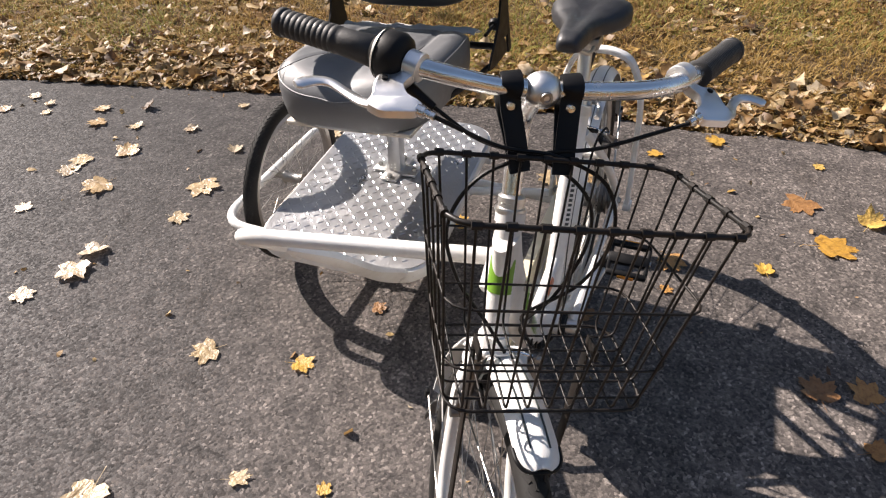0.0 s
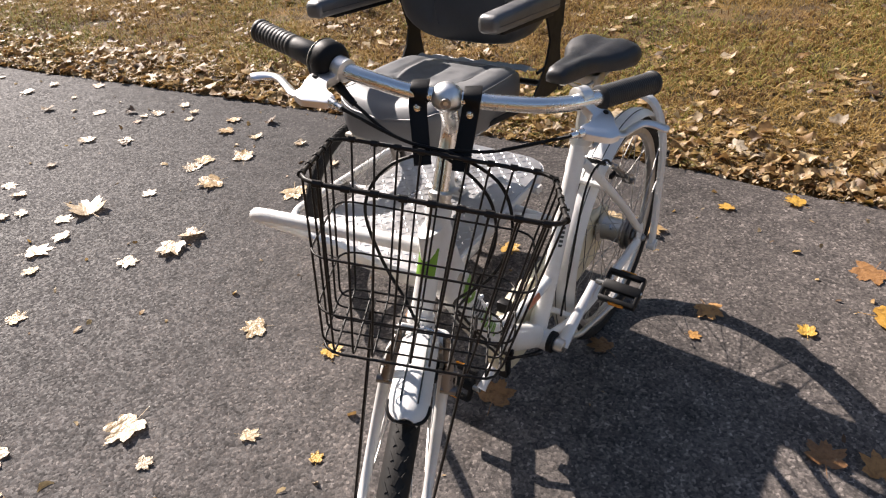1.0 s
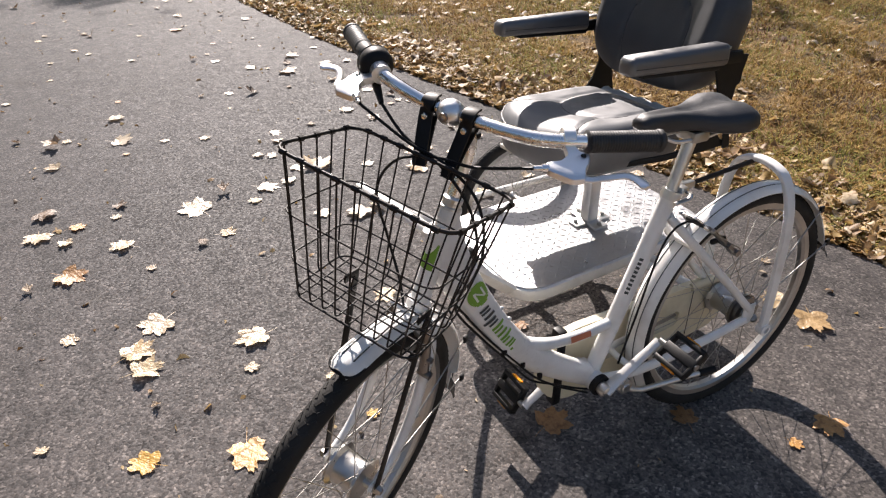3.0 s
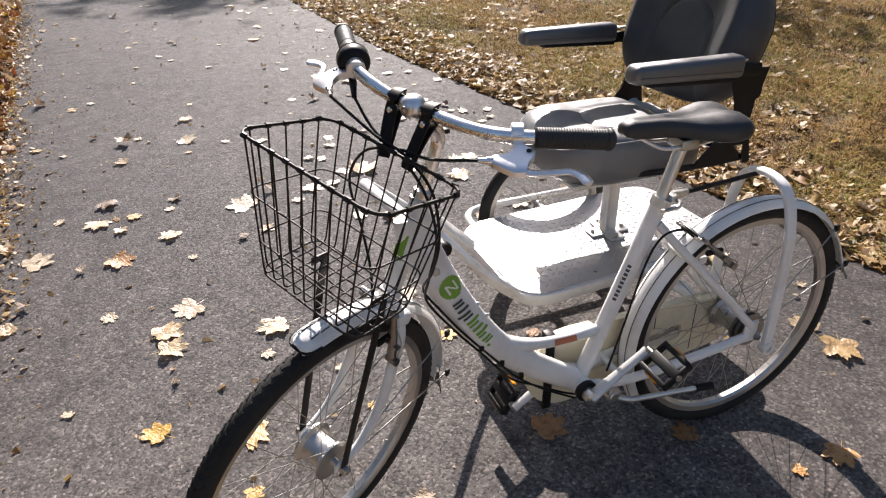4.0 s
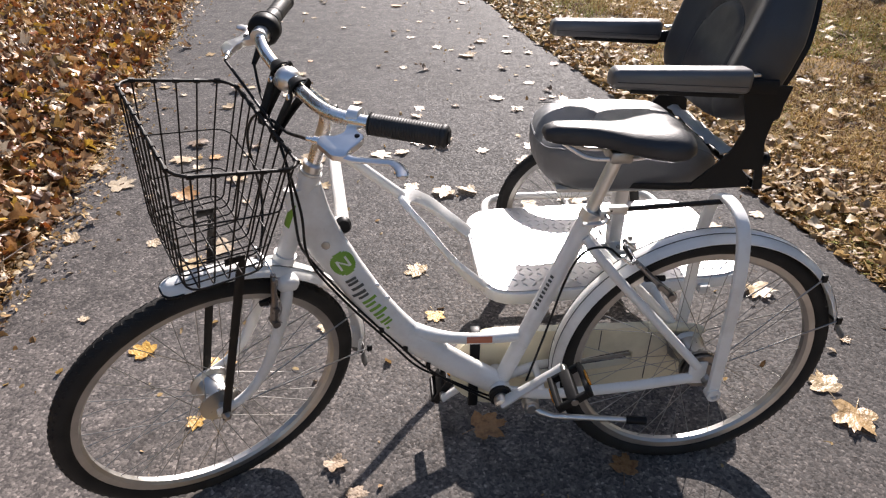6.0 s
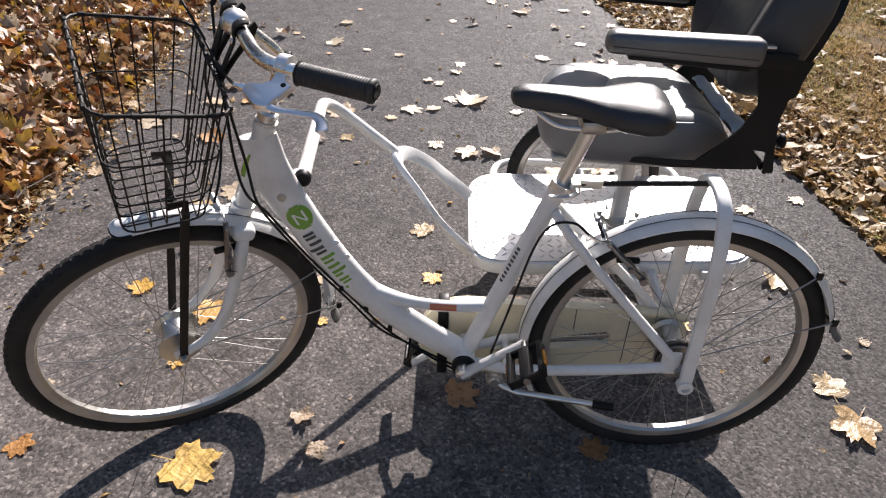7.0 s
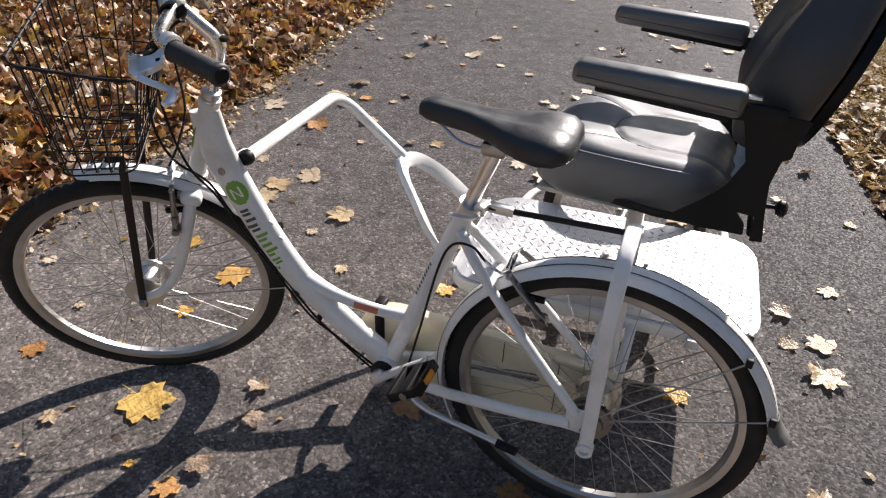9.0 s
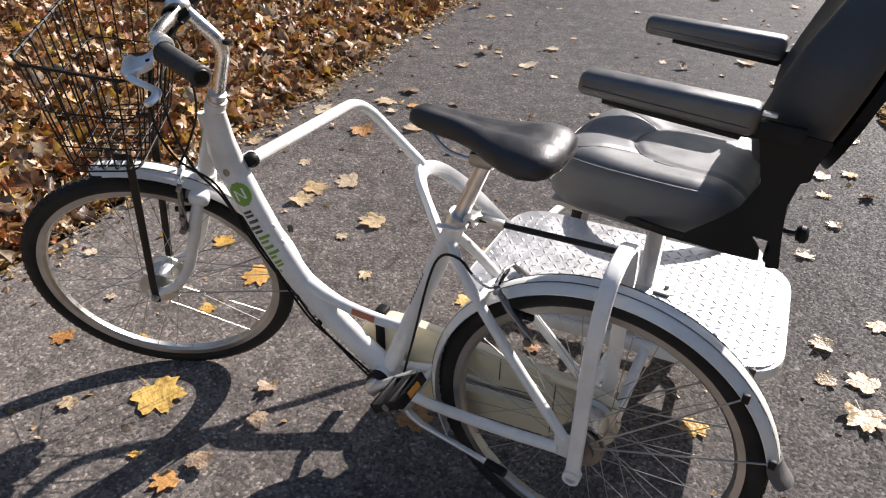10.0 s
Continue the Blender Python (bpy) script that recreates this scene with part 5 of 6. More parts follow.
# local x runs up the back, local z is its front; it leans back
BACK = CHAIR @ Matrix.Translation((-0.226, -0.008, 0.942)) @ Matrix.Rotation(radians(16), 4, "Y").inverted() @ Matrix(((0, 0, 1, 0), (0, 1, 0, 0), (1, 0, 0, 0), (0, 0, 0, 1)))
back = part("backrest", cushion(0.250, 0.246, 0.100, back_top, 3.0, n=96, rings=34, shape=back_outline), BACK_VINYL, chair, "charcoal vinyl padded backrest", BACK, 60)
arch = [(-0.19, 0.098), (-0.13, 0.118)] + [(-0.07 + 0.112 * math.sin(a), 0.122 * math.cos(a)) for a in np.linspace(0.0, math.pi, 20)] + [(-0.13, -0.118), (-0.19, -0.098)]
part("seam", tube([(x, y + 0.010, back_top(x, y + 0.010) + 0.0008) for x, y in arch], 0.0018, 6), PIPING, back, "dark seam", BACK)
shell = cushion(0.205, 0.200, 0.012, lambda x, y: 0.0, 3.0, n=64, rings=3, shape=back_outline)
part("back_shell", shell, BLACK, back, "black plastic back shell", BACK @ Matrix.Translation((0, 0, -0.101)))


def arm_pad(y, z, x0, length):
    """A long padded armrest, a little raised in front, with a chamfered nose and a black carrier under it."""
    tilt = Matrix.Translation((x0, y, z)) @ Matrix.Rotation(radians(-3.2), 4, "Y") @ Matrix.Translation((-x0, -y, -z))
    bm = bmesh.new()
    block(bm, (x0, y, z), (length, 0.058, 0.056), 0.015, None, 3)
    for v in bm.verts:
        f = (v.co.x - x0) / length + 0.5
        v.co.z += -0.016 * max(0, f - 0.80) / 0.20 * (0.2 if v.co.z < z else 1.0)
    ob = part("armrest", bm, ARM_VINYL, chair, "dark grey padded armrest", CHAIR @ tilt, 50)
    part("arm_carrier", block(bmesh.new(), (-0.03, y, z - 0.033), (0.250, 0.034, 0.012), 0.003), BLACK, ob, "", CHAIR @ tilt)
    seams = [(x0 - length / 2 + 0.012, z - 0.010), (x0 + length / 2 - 0.012, z - 0.012)]
    for dy in (0.0292, -0.0292):
        part("seam", tube([(x, y + dy, zz) for x, zz in seams], 0.0010, 5), PIPING, ob, "", CHAIR @ tilt)
    return ob


BRACKET = [(-0.172, 0.838), (-0.296, 0.832), (-0.282, 0.785), (-0.280, 0.757), (-0.266, 0.750), (-0.258, 0.700), (-0.266, 0.640), (-0.278, 0.578), (-0.254, 0.574), (-0.250, 0.628), (-0.216, 0.630), (-0.236, 0.608), (-0.240, 0.584), (-0.150, 0.580), (-0.095, 0.584), (-0.100, 0.598), (-0.152, 0.645), (-0.183, 0.681), (-0.205, 0.734), (-0.186, 0.800)]
SEAT_SIDES = ((1, 0.282, 0.862, -0.016, 0.320), (-1, -0.266, 0.868, 0.004, 0.325))
for s, y, z, x0, length in SEAT_SIDES:
    ob = arm_pad(y, z, x0, length)
    yi = y - 0.010 * s
    part("arm_hinge", tube([(-0.135, y, z - 0.028), (-0.195, yi, z - 0.026), (-0.250, yi, z - 0.028)], (0.010, 0.017), 10, hint=(0, 0, 1), power=4.0), BLACK, ob, "black steel hinge", CHAIR)
    part("hinge_cap", block(bmesh.new(), (-0.184, yi + 0.004 * s, z + 0.002), (0.034, 0.018, 0.006), 0.002), ALLOY, ob, "bright hinge cap", CHAIR)
    bm = bmesh.new()
    rim = fillet([(x, yi - 0.014 * s, zz) for x, zz in BRACKET], 0.004, 2, True)
    faces = [[bm.verts.new(p + Vector((0, dy, 0))) for p in rim] for dy in (-0.003, 0.003)]
    for ring in faces:
        bm.faces.new(ring)
    for k in range(len(rim)):
        n = (k + 1) % len(rim)
        bm.faces.new((faces[0][k], faces[0][n], faces[1][n], faces[1][k]))
    part("side_bracket", bm, BLACK, chair, "black steel side bracket", CHAIR)
    part("base_bracket", tube([(-0.150, yi - 0.016 * s, 0.588), (-0.06, yi - 0.040 * s, 0.576), (0.05, yi - 0.085 * s, 0.562)], [(0.004, 0.008), (0.004, 0.009), (0.004, 0.007)], 8, hint=(0, 0, 1), power=4.0), BLACK, chair, "", CHAIR)
cross = bmesh.new()
rod(cross, (-0.255, 0.250, 0.588), (-0.255, -0.240, 0.588), 0.010, 10)
part("cross_bar", cross, BLACK, chair, "black steel cross bar", CHAIR)
# a crumpled pale strip of cloth that lies along the cushion's back edge
strip, rows = bmesh.new(), []
for i in range(22):
    y = -0.215 + 0.400 * i / 21
    row = []
    for k in range(5):
        w = k / 4 - 0.5
        lift = 0.010 * noise.noise(Vector((i * 0.55, k * 0.6, 2.0))) + 0.012 * (1 - 4 * w * w)
        row.append(strip.verts.new((-0.228 + 0.062 * w + 0.008 * noise.noise(Vector((i * 0.4, 7.0, 0))), y, 0.634 + 0.020 * w + lift)))
    rows.append(row)
for p, q in zip(rows, rows[1:]):
    for k in range(4):
        strip.faces.new((p[k], p[k + 1], q[k + 1], q[k]))
low = {v: strip.verts.new(v.co - Vector((0, 0, 0.004))) for v in list(strip.verts)}
for f in list(strip.faces):
    strip.faces.new([low[v] for v in reversed(f.verts)])
border = [rows[0][k] for k in range(5)] + [r[4] for r in rows[1:]] + [rows[-1][k] for k in (3, 2, 1, 0)] + [r[0] for r in rows[-2:0:-1]]
for p, q in zip(border, border[1:] + border[:1]):
    strip.faces.new((p, q, low[q], low[p]))
part("cloth_strip", strip, CLOTH, chair, "crumpled pale cloth strip behind the cushion", CHAIR)
knob = bmesh.new()
rod(knob, (-0.220, 0.207, 0.630), (-0.292, 0.207, 0.634), 0.005, 8)
lathe(knob, [(0.0, 0.014), (0.010, 0.013), (0.017, 0.008), (0.018, 0.0), (0.013, -0.008), (0.0, -0.010)], (-0.296, 0.207, 0.634), axis=(-1, 0, 0.10), n=14, closed_profile=False)
part("tension_knob", knob, BLACK, chair, "black knob", CHAIR)

# ---- fallen leaves ----
HALF = [(0, 1.0), (6, 0.83), (12, 0.87), (17, 0.72), (23, 0.62), (31, 0.74), (37, 0.86), (46, 0.97), (52, 0.82), (60, 0.83), (67, 0.66), (75, 0.57), (86, 0.68), (97, 0.80), (108, 0.66), (120, 0.62), (132, 0.50), (150, 0.42), (168, 0.26)]


HALF_PLAIN = [(0, 1.0), (22, 0.76), (47, 0.95), (73, 0.72), (99, 0.80), (130, 0.62), (170, 0.34)]


def leaf_shape(rng, curl, stalk=True):
    """One maple leaf about its middle, one unit from there to its tip: vertices and faces."""
    half = HALF if stalk else HALF_PLAIN
    ring = [(a, r) for a, r in half] + [(360 - a, r) for a, r in reversed(half[1:])]
    fold, roll, wave, ph = rng.uniform(0.05, 0.25) * curl, rng.uniform(-0.35, 0.5) * curl, rng.uniform(0.05, 0.16) * curl, rng.uniform(0, 6)
    ax = rng.uniform(0, 6.28)

    def lift(x, y):
        d = x * math.cos(ax) + y * math.sin(ax)
        return fold * abs(x) + roll * d * d + wave * math.sin(3.0 * math.atan2(y, x) + ph) * math.hypot(x, y) ** 2

    flat = [(0.0, 0.0)]
    for f in (0.5, 1.0):
        for a, r in ring:
            rr = r * (1 + rng.uniform(-0.07, 0.07)) if f == 1.0 else min(r, 0.62) * 0.55
            t = radians(90 - a)
            flat.append((rr * math.cos(t), rr * math.sin(t)))
    n = len(ring)
    faces = [(0, 1 + k, 1 + (k + 1) % n) for k in range(n)]
    faces += [(1 + k, 1 + n + k, 1 + n + (k + 1) % n, 1 + (k + 1) % n) for k in range(n)]
    if stalk:
        base = len(flat)
        bend = rng.uniform(-0.25, 0.25)
        flat += [(-0.018, -0.12), (0.018, -0.12), (bend * 0.5 + 0.014, -0.5), (bend * 0.5 - 0.014, -0.5), (bend + 0.012, -0.85), (bend - 0.012, -0.85)]
        faces += [(base, base + 1, base + 2, base + 3), (base + 3, base + 2, base + 4, base + 5)]
    verts = [(x, y, lift(x, y)) for x, y in flat]
    low = min(v[2] for v in verts)
    return [(x, y, z - low) for x, y, z in verts], faces


KINDS = {"pale": (PALE_LEAF, 1.3, "pale bleached fallen maple leaf on asphalt"), "tan": (TAN_LEAF, 1.2, "dry tan fallen maple leaf on asphalt"), "yellow": (YELLOW_LEAF, 0.8, "yellow fallen maple leaf on asphalt"), "orange": (ORANGE_LEAF, 0.9, "orange-brown fallen maple leaf on asphalt"), "brown": (BROWN_LEAF, 2.3, "curled dark brown fallen leaf on asphalt")}
leaf_meshes = {}
for kind, (mat, curl, text) in KINDS.items():
    leaf_meshes[kind] = []
    for i in range(8):
        v, f = leaf_shape(random.Random(40 + i + 10 * len(leaf_meshes)), curl * (0.7 + 0.12 * i))
        me = bpy.data.meshes.new("maple_leaf")
        me.from_pydata(v, [], f)
        me.polygons.foreach_set("use_smooth", [True] * len(f))
        me.materials.append(mat)
        leaf_meshes[kind].append(me)

rng = random.Random(11)


def drop_leaf(x, y, size, kind, z=0.0025):
    ob = new("maple_leaf", rng.choice(leaf_meshes[kind]))
    flat = rng.uniform(0.25, 0.7) if kind != "brown" else rng.uniform(0.6, 1.0)
    ob.matrix_basis = pose(x, y, z, rng.uniform(-6, 6), rng.uniform(-6, 6), rng.uniform(0, 360)) @ Matrix.Diagonal((size * rng.uniform(0.72, 1.0), size, size * flat, 1))
    ob.location.z = z + 0.002
    tagged(ob, KINDS[kind][2], "leaf", "fallen leaves on the path")


# x, y and half length of the leaves on the path
YELLOW = [(-1, 0.33, 0.056), (-0.94, 0.68, 0.035), (-0.85, 0.12, 0.042), (-0.61, 0.82, 0.078), (-0.44, 0.69, 0.098), (-0.25, 0.51, 0.048), (-0.19, -0.44, 0.049), (-0.07, 0.24, 0.028), (0.54, -0.61, 0.045), (0.57, -4.92, 0.073), (0.85, -0.37, 0.028), (0.96, 0.31, 0.021), (1.07, 0.14, 0.098), (1.18, -0.41, 0.086), (1.2, -0.19, 0.036), (1.27, 0, 0.02), (1.41, -0.48, 0.065)]
TAN = [(-0.69, -1.59, 0.035), (-0.6, -1.11, 0.05), (-0.57, -0.81, 0.065), (-0.56, -0.68, 0.07), (-0.56, -0.09, 0.086), (-0.54, -0.2, 0.065), (-0.47, -2.18, 0.056), (-0.39, -1.91, 0.04), (-0.37, -2.09, 0.061), (-0.2, -1.8, 0.075), (-0.11, -1.93, 0.068), (-0.1, -1.38, 0.081), (0.02, -1.73, 0.079), (0.1, -1.34, 0.049), (0.58, -0.86, 0.054), (0.79, -1.76, 0.041), (0.89, -0.57, 0.039), (0.97, -1.55, 0.05), (1.03, -0.85, 0.078), (1.38, -0.85, 0.07), (1.39, -0.94, 0.079)]
BROWN = [(-0.54, -1.99, 0.042), (0.29, -2.5, 0.035), (0.43, -3.15, 0.053), (0.78, 0.09, 0.042), (0.79, 0.25, 0.049), (0.83, -0.02, 0.043), (0.89, -1.91, 0.046), (1.07, -1.51, 0.031), (1.31, -2, 0.041), (1.36, -0.69, 0.019), (1.52, -2.82, 0.061), (1.59, -2.05, 0.07), (1.66, -1.47, 0.032), (1.83, -1.29, 0.033)]
ORANGE_ONES = [(-0.67, 0.62, 0.076), (-0.21, 0.24, 0.059), (0.12, 0.05, 0.053), (0.17, 0.75, 0.062), (0.2, 0.64, 0.07), (0.28, -0.51, 0.032), (0.34, 0.75, 0.051), (0.45, -0.11, 0.071), (0.83, 0.32, 0.048), (1.47, 0.11, 0.047), (1.49, -1.88, 0.049), (1.54, -1.51, 0.081)]
PALE_NEAR = [(1.23, 0.27, 0.037), (1.5, -0.08, 0.025), (1.75, -0.22, 0.038), (-0.71, -0.4, 0.027), (1.65, -0.65, 0.024), (1.09, -0.72, 0.032), (-0.47, -0.77, 0.039), (-0.46, -0.93, 0.051), (1.29, -1.07, 0.074), (1.56, -1.12, 0.044), (1.86, -1.15, 0.055), (-0.82, -1.19, 0.044), (-0.35, -1.41, 0.05), (1.27, -1.42, 0.025), (0.43, -1.46, 0.078), (0.33, -1.47, 0.069), (0.58, -1.53, 0.054), (1.84, -1.6, 0.084), (1.33, -1.63, 0.066), (-0.45, -1.68, 0.045), (1.53, -1.77, 0.047), (1.97, -1.79, 0.052), (1.02, -1.8, 0.093), (1.62, -1.87, 0.073), (0.23, -1.88, 0.047)]
PALE_FAR = [(0.6, -1.88, 0.05), (0.72, -1.88, 0.071), (1.33, -1.89, 0.031), (-0.02, -1.91, 0.054), (1.77, -1.95, 0.038), (0.44, -1.97, 0.12), (0.54, -2.01, 0.051), (0.59, -2.19, 0.037), (0.66, -2.23, 0.038), (0.51, -2.35, 0.048), (-0.04, -2.44, 0.045), (0.5, -2.48, 0.05), (1.53, -2.54, 0.057), (-0.33, -2.57, 0.052), (0.83, -2.58, 0.039), (0.06, -2.6, 0.057), (1.23, -2.74, 0.079), (-0.18, -2.86, 0.049), (1.22, -3.09, 0.066), (0.57, -3.2, 0.037), (0.14, -3.46, 0.084), (-0.14, -3.51, 0.054), (0.31, -3.64, 0.051), (0.01, -3.79, 0.069), (0.5, -3.9, 0.046)]
for kind, some in (("yellow", YELLOW), ("tan", TAN), ("brown", BROWN), ("orange", ORANGE_ONES), ("pale", PALE_NEAR), ("pale", PALE_FAR)):
    for x, y, size in some:
        drop_leaf(x, y, size, kind)
for i in range(80):
    y = -2.3 - 4.6 * rng.random() ** 1.1
    a, b = path_right(y), path_left(y)
    t = rng.random()
    t = 0.5 + 0.5 * math.copysign(abs(2 * t - 1) ** 0.7, 2 * t - 1)
    drop_leaf(a + (b - a) * t, y, rng.uniform(0.022, 0.050), rng.choice(("pale", "pale", "tan", "tan", "brown", "orange")))


def heap(name, count, place, size, curl, label, seed, tilt, mat, lobed=False):
    """Very many leaves in one mesh."""
    rng = random.Random(seed)
    shapes = [leaf_shape(rng, curl * rng.uniform(0.6, 1.5), lobed) for _ in range(16)]
    verts, faces = [], []
    for _ in range(count):
        v, f = shapes[rng.randrange(16)]
        x, y, z = place(rng)
        s = rng.uniform(*size)
        m = pose(x, y, z, rng.gauss(0, tilt), rng.gauss(0, tilt), rng.uniform(0, 360)) @ Matrix.Diagonal((s, s * rng.uniform(0.6, 1), s, 1))
        base = len(verts)
        verts += [tuple(m @ Vector(p)) for p in v]
        faces += [tuple(i + base for i in q) for q in f]
    me = bpy.data.meshes.new(name)
    me.from_pydata(verts, [], faces)
    me.polygons.foreach_set("use_smooth", [True] * len(faces))
    me.materials.append(mat)
    return tagged(new(name, me), label, "leaves", kind="stuff")


def left_bank(rng):
    y = rng.uniform(-7.0, 2.0) + rng.gauss(0, 0.9)
    out = rng.random() ** 1.25 * 4.0 * rng.uniform(0.8, 1.25) + 0.01
    x = path_left(y) + out
    return x, y, ground_height(x, y) + rng.uniform(0.0, 0.03)


def near_bank(rng):
    """The stretch of the drift beside the bicycle."""
    y = rng.uniform(-4.0, 1.2)
    x = path_left(y) + 0.03 + rng.random() ** 1.2 * 2.6
    return x, y, ground_height(x, y) + rng.uniform(0.012, 0.04)


def right_bank(rng):
    while True:
        y = rng.uniform(-7.5, 2.2) + rng.gauss(0, 0.9)
        out = rng.random() ** 1.5 * 5.0 * rng.uniform(0.8, 1.25)
        x = path_right(y) - out
        if noise.noise(Vector((x * 1.4, y * 1.4, 17.0))) > rng.uniform(-0.35, 0.45):
            return x, y, ground_height(x, y) + rng.uniform(0.0, 0.02)


def right_rim(rng):
    y = rng.uniform(-7.0, 2.2)
    x = path_right(y) - abs(rng.gauss(0.12, 0.20)) + 0.01
    return x, y, ground_height(x, y) + rng.uniform(0.005, 0.025)


heap("leaf_litter", 15000, left_bank, (0.020, 0.058), 2.4, "deep drift of brown and orange fallen leaves", 3, 32, LITTER)
heap("leaf_litter", 3600, near_bank, (0.030, 0.072), 2.6, "loose curled maple leaves on top of the drift", 33, 34, LITTER, True)
heap("leaf_litter", 2600, right_bank, (0.014, 0.058), 1.2, "fallen leaves scattered over dry grass", 4, 10, BROWN_LITTER)
heap("leaf_litter", 2700, right_rim, (0.012, 0.060), 1.5, "band of crumpled leaves along the path's edge", 5, 11, BROWN_LITTER)


def crumbs(name, count, place, mat, label, seed):
    """Broken bits of leaf, each a small bent flake."""
    r = random.Random(seed)
    verts, faces = [], []
    for _ in range(count):
        x, y, z = place(r)
        size = r.uniform(0.006, 0.020)
        m = pose(x, y, z + 0.006, r.gauss(0, 28), r.gauss(0, 28), r.uniform(0, 360))
        wide, bend = r.uniform(0.35, 0.9), r.uniform(-0.4, 0.5)
        base = len(verts)
        for px, py in ((-1, 0), (-0.45, -0.8), (0.35, -0.9), (1, 0.1), (0.4, 0.85), (-0.5, 0.7)):
            k = r.uniform(0.7, 1.1) * size
            verts.append(tuple(m @ Vector((px * k, py * wide * k, bend * abs(py) * size))))
        faces += [(base, base + 1, base + 5), (base + 1, base + 2, base + 4, base + 5), (base + 2, base + 3, base + 4)]
    me = bpy.data.meshes.new(name)
    me.from_pydata(verts, [], faces)
    me.materials.append(mat)
    return tagged(new(name, me), label, "leaves", kind="stuff")


crumbs("leaf_crumbs", 26000, left_bank, LITTER, "broken brown bits between the fallen leaves", 12)
crumbs("leaf_crumbs", 9000, right_bank, BROWN_LITTER, "broken leaf bits in the dry grass", 13)
crumbs("leaf_crumbs", 13000, right_rim, BROWN_LITTER, "broken leaf bits along the path's edge", 14)


def left_rim(rng):
    y = rng.uniform(-7.0, 2.0) + rng.gauss(0, 0.9)
    x = path_left(y) - abs(rng.gauss(0, 0.12)) + 0.12
    return x, y, max(ground_height(x, y), -0.004)


def strewn(rng):
    """Here and there over the path."""
    y = rng.uniform(-6.5, 1.2)
    a, b = path_right(y), path_left(y)
    t = rng.random()
    t = 0.5 + 0.5 * math.copysign(abs(2 * t - 1) ** 0.75, 2 * t - 1)
    return a + (b - a) * t, y, -0.003


crumbs("leaf_crumbs", 7000, left_rim, BROWN_LITTER, "broken leaf bits along the drift's edge", 16)
crumbs("leaf_crumbs", 420, strewn, BROWN_LITTER, "small dark leaf bits strewn over asphalt", 15)


def twigs(count, seed):
    r = random.Random(seed)
    bm = bmesh.new()
    for _ in range(count):
        x, y, z = left_bank(r)
        a, n = r.uniform(0, 6.28), r.uniform(0.10, 0.32)
        line = []
        for k in range(5):
            a += r.gauss(0, 0.18)
            x, y = x + math.cos(a) * n / 5, y + math.sin(a) * n / 5
            line.append((x, y, max(ground_height(x, y), 0.0) + 0.045 + 0.006 * r.gauss(0, 1)))
        sweep(bm, line, [0.0028, 0.0025, 0.0022, 0.0018, 0.0012], 5)
    return tagged(new("twigs", mesh_of("twigs", bm, BARK)), "thin grey twigs lying on fallen leaves", "twigs", kind="stuff")


twigs(110, 8)


def turf(name, count, place, seed, mat, label, patch):
    """Short blades, each a bent strip, where patch(x, y) is high enough."""
    r = random.Random(seed)
    verts, faces = [], []
    for _ in range(count):
        x, y, z = place(r)
        if patch(x, y) < r.uniform(-0.40, 0.25):
            continue
        h, w, a = r.uniform(0.014, 0.050), r.uniform(0.0014, 0.0034), r.uniform(0, 6.28)
        lean = r.uniform(0.6, 2.4)
        dx, dy = math.cos(a) * h * lean, math.sin(a) * h * lean
        sx, sy = -math.sin(a) * w, math.cos(a) * w
        b = len(verts)
        verts += [(x - sx, y - sy, z - 0.01), (x + sx, y + sy, z - 0.01), (x + dx * 0.4 + sx, y + dy * 0.4 + sy, z + h * 0.6), (x + dx * 0.4 - sx, y + dy * 0.4 - sy, z + h * 0.6), (x + dx, y + dy, z + h * 0.85)]
        faces += [(b, b + 1, b + 2, b + 3), (b + 3, b + 2, b + 4)]
    me = bpy.data.meshes.new(name)
    me.from_pydata(verts, [], faces)
    me.materials.append(mat)
    return tagged(new(name, me), label, "grass", kind="stuff")


def lawn(rng):
    y = rng.uniform(-7.5, 2.2) + rng.gauss(0, 0.9)
    x = path_right(y) - 0.03 - rng.random() ** 1.25 * 5.2 * rng.uniform(0.8, 1.25)
    return x, y, ground_height(x, y)


def thin(x, y):
    return noise.noise(Vector((x * 1.7, y * 1.7, 11.0))) + 0.5 * noise.noise(Vector((x * 6, y * 6, 2.0)))


def lush(x, y):
    return 1.5 * noise.noise(Vector((x * 0.9, y * 0.9, 31.0))) + 0.6 * noise.noise(Vector((x * 4, y * 4, 6.0))) - 0.10


def dead(x, y):
    return 1.4 * noise.noise(Vector((x * 1.1, y * 1.1, 51.0))) + 0.7 * noise.noise(Vector((x * 5, y * 5, 9.0))) - 0.12


turf("grass", 190000, lawn, 6, STRAW, "short dry straw-coloured autumn grass", thin)
turf("grass", 70000, lawn, 46, DEAD_GRASS, "matted red-brown dead grass in the lawn", dead)
turf("grass", 90000, lawn, 26, GRASS, "patches of yellow-green grass in the dry lawn", lush)

# ---- trees by the path, which throw their shade across its far end ----


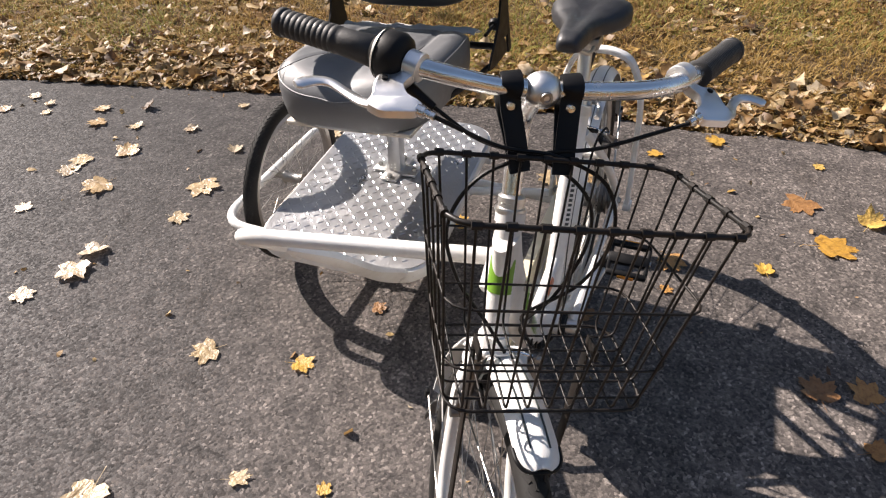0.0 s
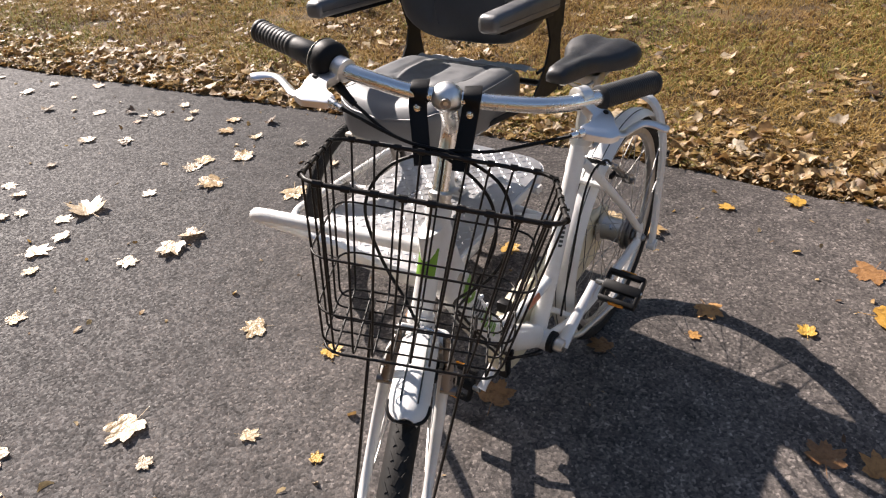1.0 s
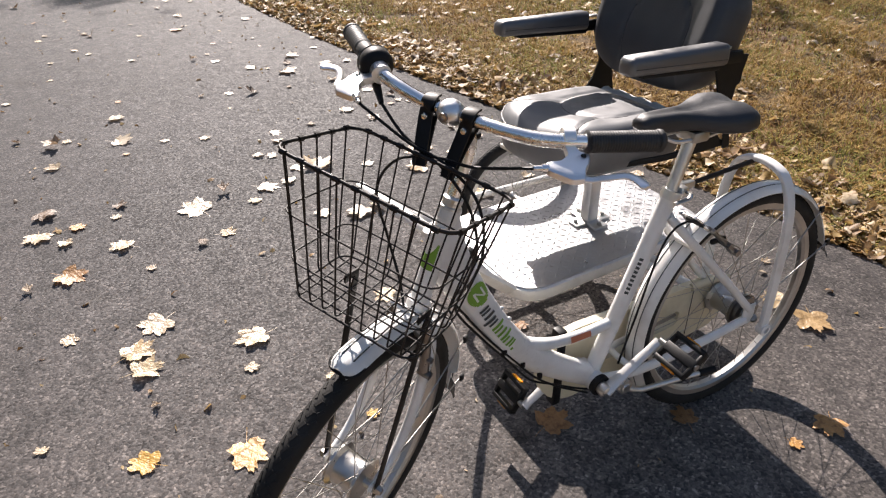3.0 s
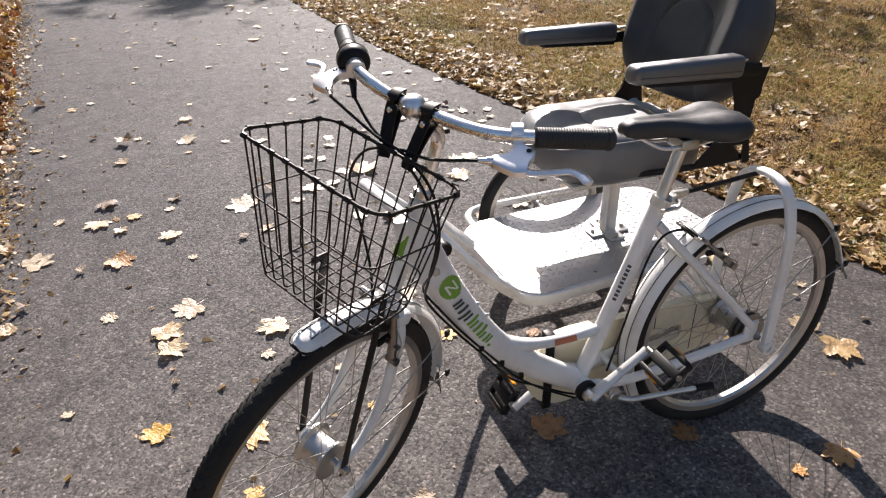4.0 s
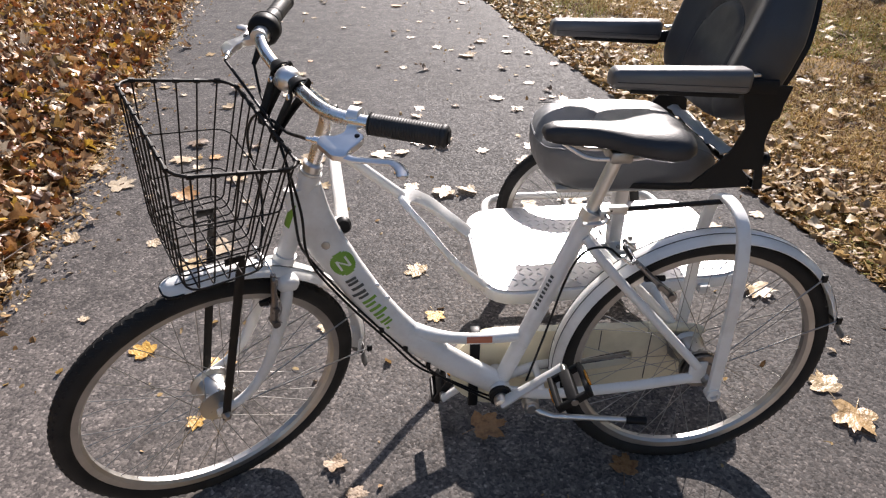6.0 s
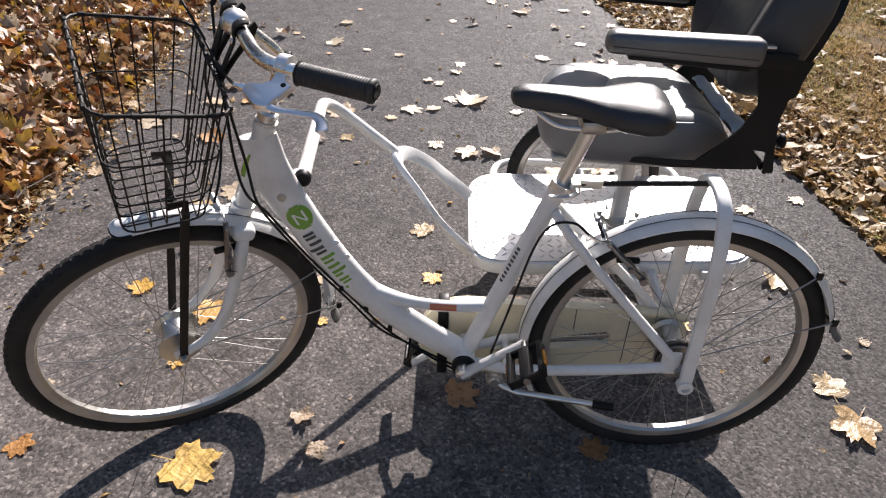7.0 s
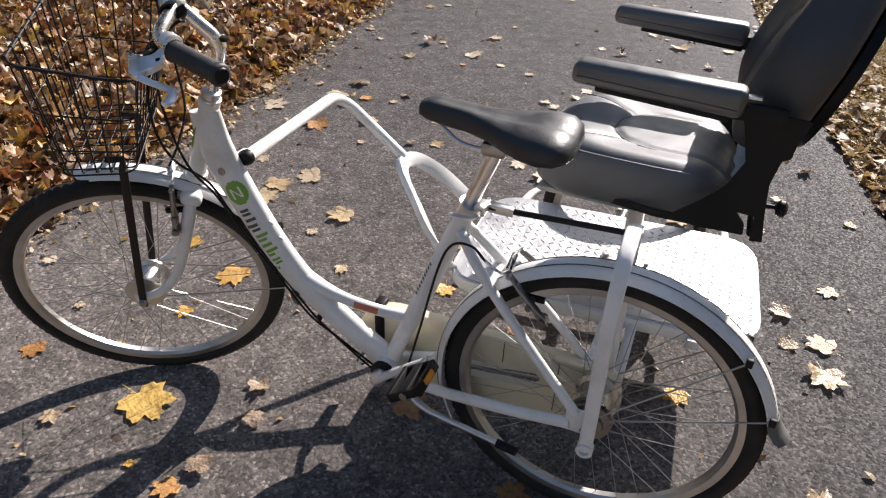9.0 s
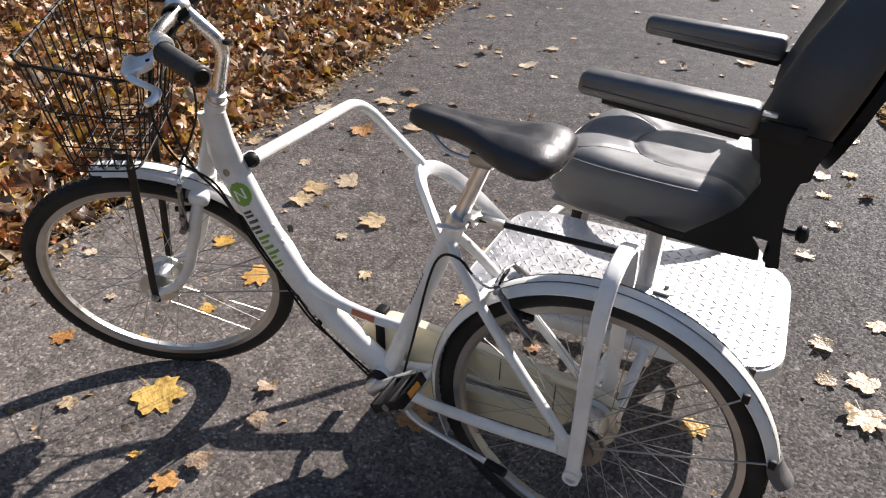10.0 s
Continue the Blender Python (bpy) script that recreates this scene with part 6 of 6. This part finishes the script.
def tree(x, y, height, girth, seed, leaves, label):
    """A tapered trunk with forking limbs and twigs, and a thin crown of single leaves."""
    r = random.Random(seed)
    top = root("tree", (x, y, ground_height(x, y)), label, "tree")
    wood, tips = bmesh.new(), []

    def limb(start, way, length, radius, depth):
        line, p, d = [start], start.copy(), way.normalized()
        for _ in range(5):
            d = (d + Vector((r.gauss(0, 0.13), r.gauss(0, 0.13), r.gauss(0.05, 0.08)))).normalized()
            p = p + d * (length / 5)
            line.append(p)
        sweep(wood, line, [radius * (1 - 0.13 * i) for i in range(6)], 9 if depth < 2 else 5)
        if depth == 4:
            tips.extend(line[2:])
            return
        for _ in range(4 if depth == 0 else 3):
            k = r.randrange(2, 6)
            side = Vector((r.uniform(-1, 1), r.uniform(-1, 1), r.uniform(0.1, 0.8))).normalized()
            limb(line[k], d * 0.6 + side * 0.8, length * r.uniform(0.5, 0.72), radius * 0.52, depth + 1)

    limb(Vector((x, y, ground_height(x, y) - 0.1)), Vector((0.02, 0, 1)), height * 0.55, girth, 0)
    part("trunk", wood, BARK, top, "grey ridged trunk and bare limbs")
    verts, faces = [], []
    shape, quads = leaf_shape(r, 1.4, False)
    for _ in range(leaves):
        p = r.choice(tips) + Vector((r.gauss(0, 0.18), r.gauss(0, 0.18), r.gauss(0, 0.15)))
        size = r.uniform(0.05, 0.085)
        m = pose(*p, r.uniform(-60, 60), r.uniform(-60, 60), r.uniform(0, 360)) @ Matrix.Diagonal((size, size, size, 1))
        base = len(verts)
        verts += [tuple(m @ Vector(q)) for q in shape]
        faces += [tuple(i + base for i in q) for q in quads]
    me = bpy.data.meshes.new("crown")
    me.from_pydata(verts, [], faces)
    me.materials.append(LITTER)
    link_mesh("crown", me, top, "sparse orange autumn leaves")


tree(-5.9, -9.4, 5.2, 0.11, 21, 250, "nearly bare autumn maple tree on dry grass")
tree(-2.1, -20.4, 8.5, 0.17, 34, 4200, "autumn maple tree with thin orange crown beside the path")


def far_woods(count, seed):
    """Unseen autumn woods, added to darken reflections and sky light, joined into one: trunks, limbs and ragged crowns
    of leaf sprays.
    They stand round the place some way off, tall in front and beside the lawn, with a lower gap in them where the sun
    comes through."""
    r = random.Random(seed)
    verts, faces = [], []
    sun_way = math.atan2(SUN.y, SUN.x)

    def prism(a, b, ra, rb):
        base = len(verts)
        for p, rad in ((a, ra), (b, rb)):
            verts.extend((p.x + rad * math.cos(2.1 * k), p.y + rad * math.sin(2.1 * k), p.z) for k in range(3))
        faces.extend((base + k, base + (k + 1) % 3, base + 3 + (k + 1) % 3, base + 3 + k) for k in range(3))

    for _ in range(count):
        ang, far = r.uniform(0, 2 * math.pi), r.uniform(23, 42)
        foot = Vector((0.5 + far * math.cos(ang), far * math.sin(ang), -0.1))
        if abs(foot.x - 0.4) < 3.5:
            continue
        off = (ang - sun_way + math.pi) % (2 * math.pi) - math.pi
        high = 0.35 < abs(off) < 1.7
        tall = r.uniform(0.34, 0.46) * far if not high else r.uniform(0.7, 1.15) * min(far, 30)
        spread = 1.5 if not high else 2.4
        top = foot + Vector((r.gauss(0, 0.4), r.gauss(0, 0.4), tall))
        prism(foot, top, r.uniform(0.12, 0.24), 0.04)
        for _ in range(14 if not high else 30):
            at = foot.lerp(top, r.uniform(0.2, 0.97))
            out = at + Vector((r.gauss(0, spread), r.gauss(0, spread), r.uniform(0.4, 1.8)))
            prism(at, out, 0.05, 0.015)
            for _ in range(24):
                p = at.lerp(out, r.uniform(0.3, 1.1)) + Vector((r.gauss(0, 0.6), r.gauss(0, 0.6), r.gauss(0, 0.5)))
                size = r.uniform(0.10, 0.26)
                m = pose(*p, r.uniform(-70, 70), r.uniform(-70, 70), r.uniform(0, 360))
                base = len(verts)
                verts.extend(tuple(m @ Vector((size * x, size * y, 0))) for x, y in ((0, 1), (0.5, 0.2), (1, 0), (0.2, -0.5), (-0.2, -1), (-0.6, 0)))
                faces.append(tuple(range(base, base + 6)))
    me = bpy.data.meshes.new("far_woods")
    me.from_pydata(verts, [], faces)
    me.materials.append(WOODS)
    return tagged(new("far_woods", me), "unseen autumn woods added round the path to darken reflections", "woods", kind="stuff")


far_woods(360, 77)
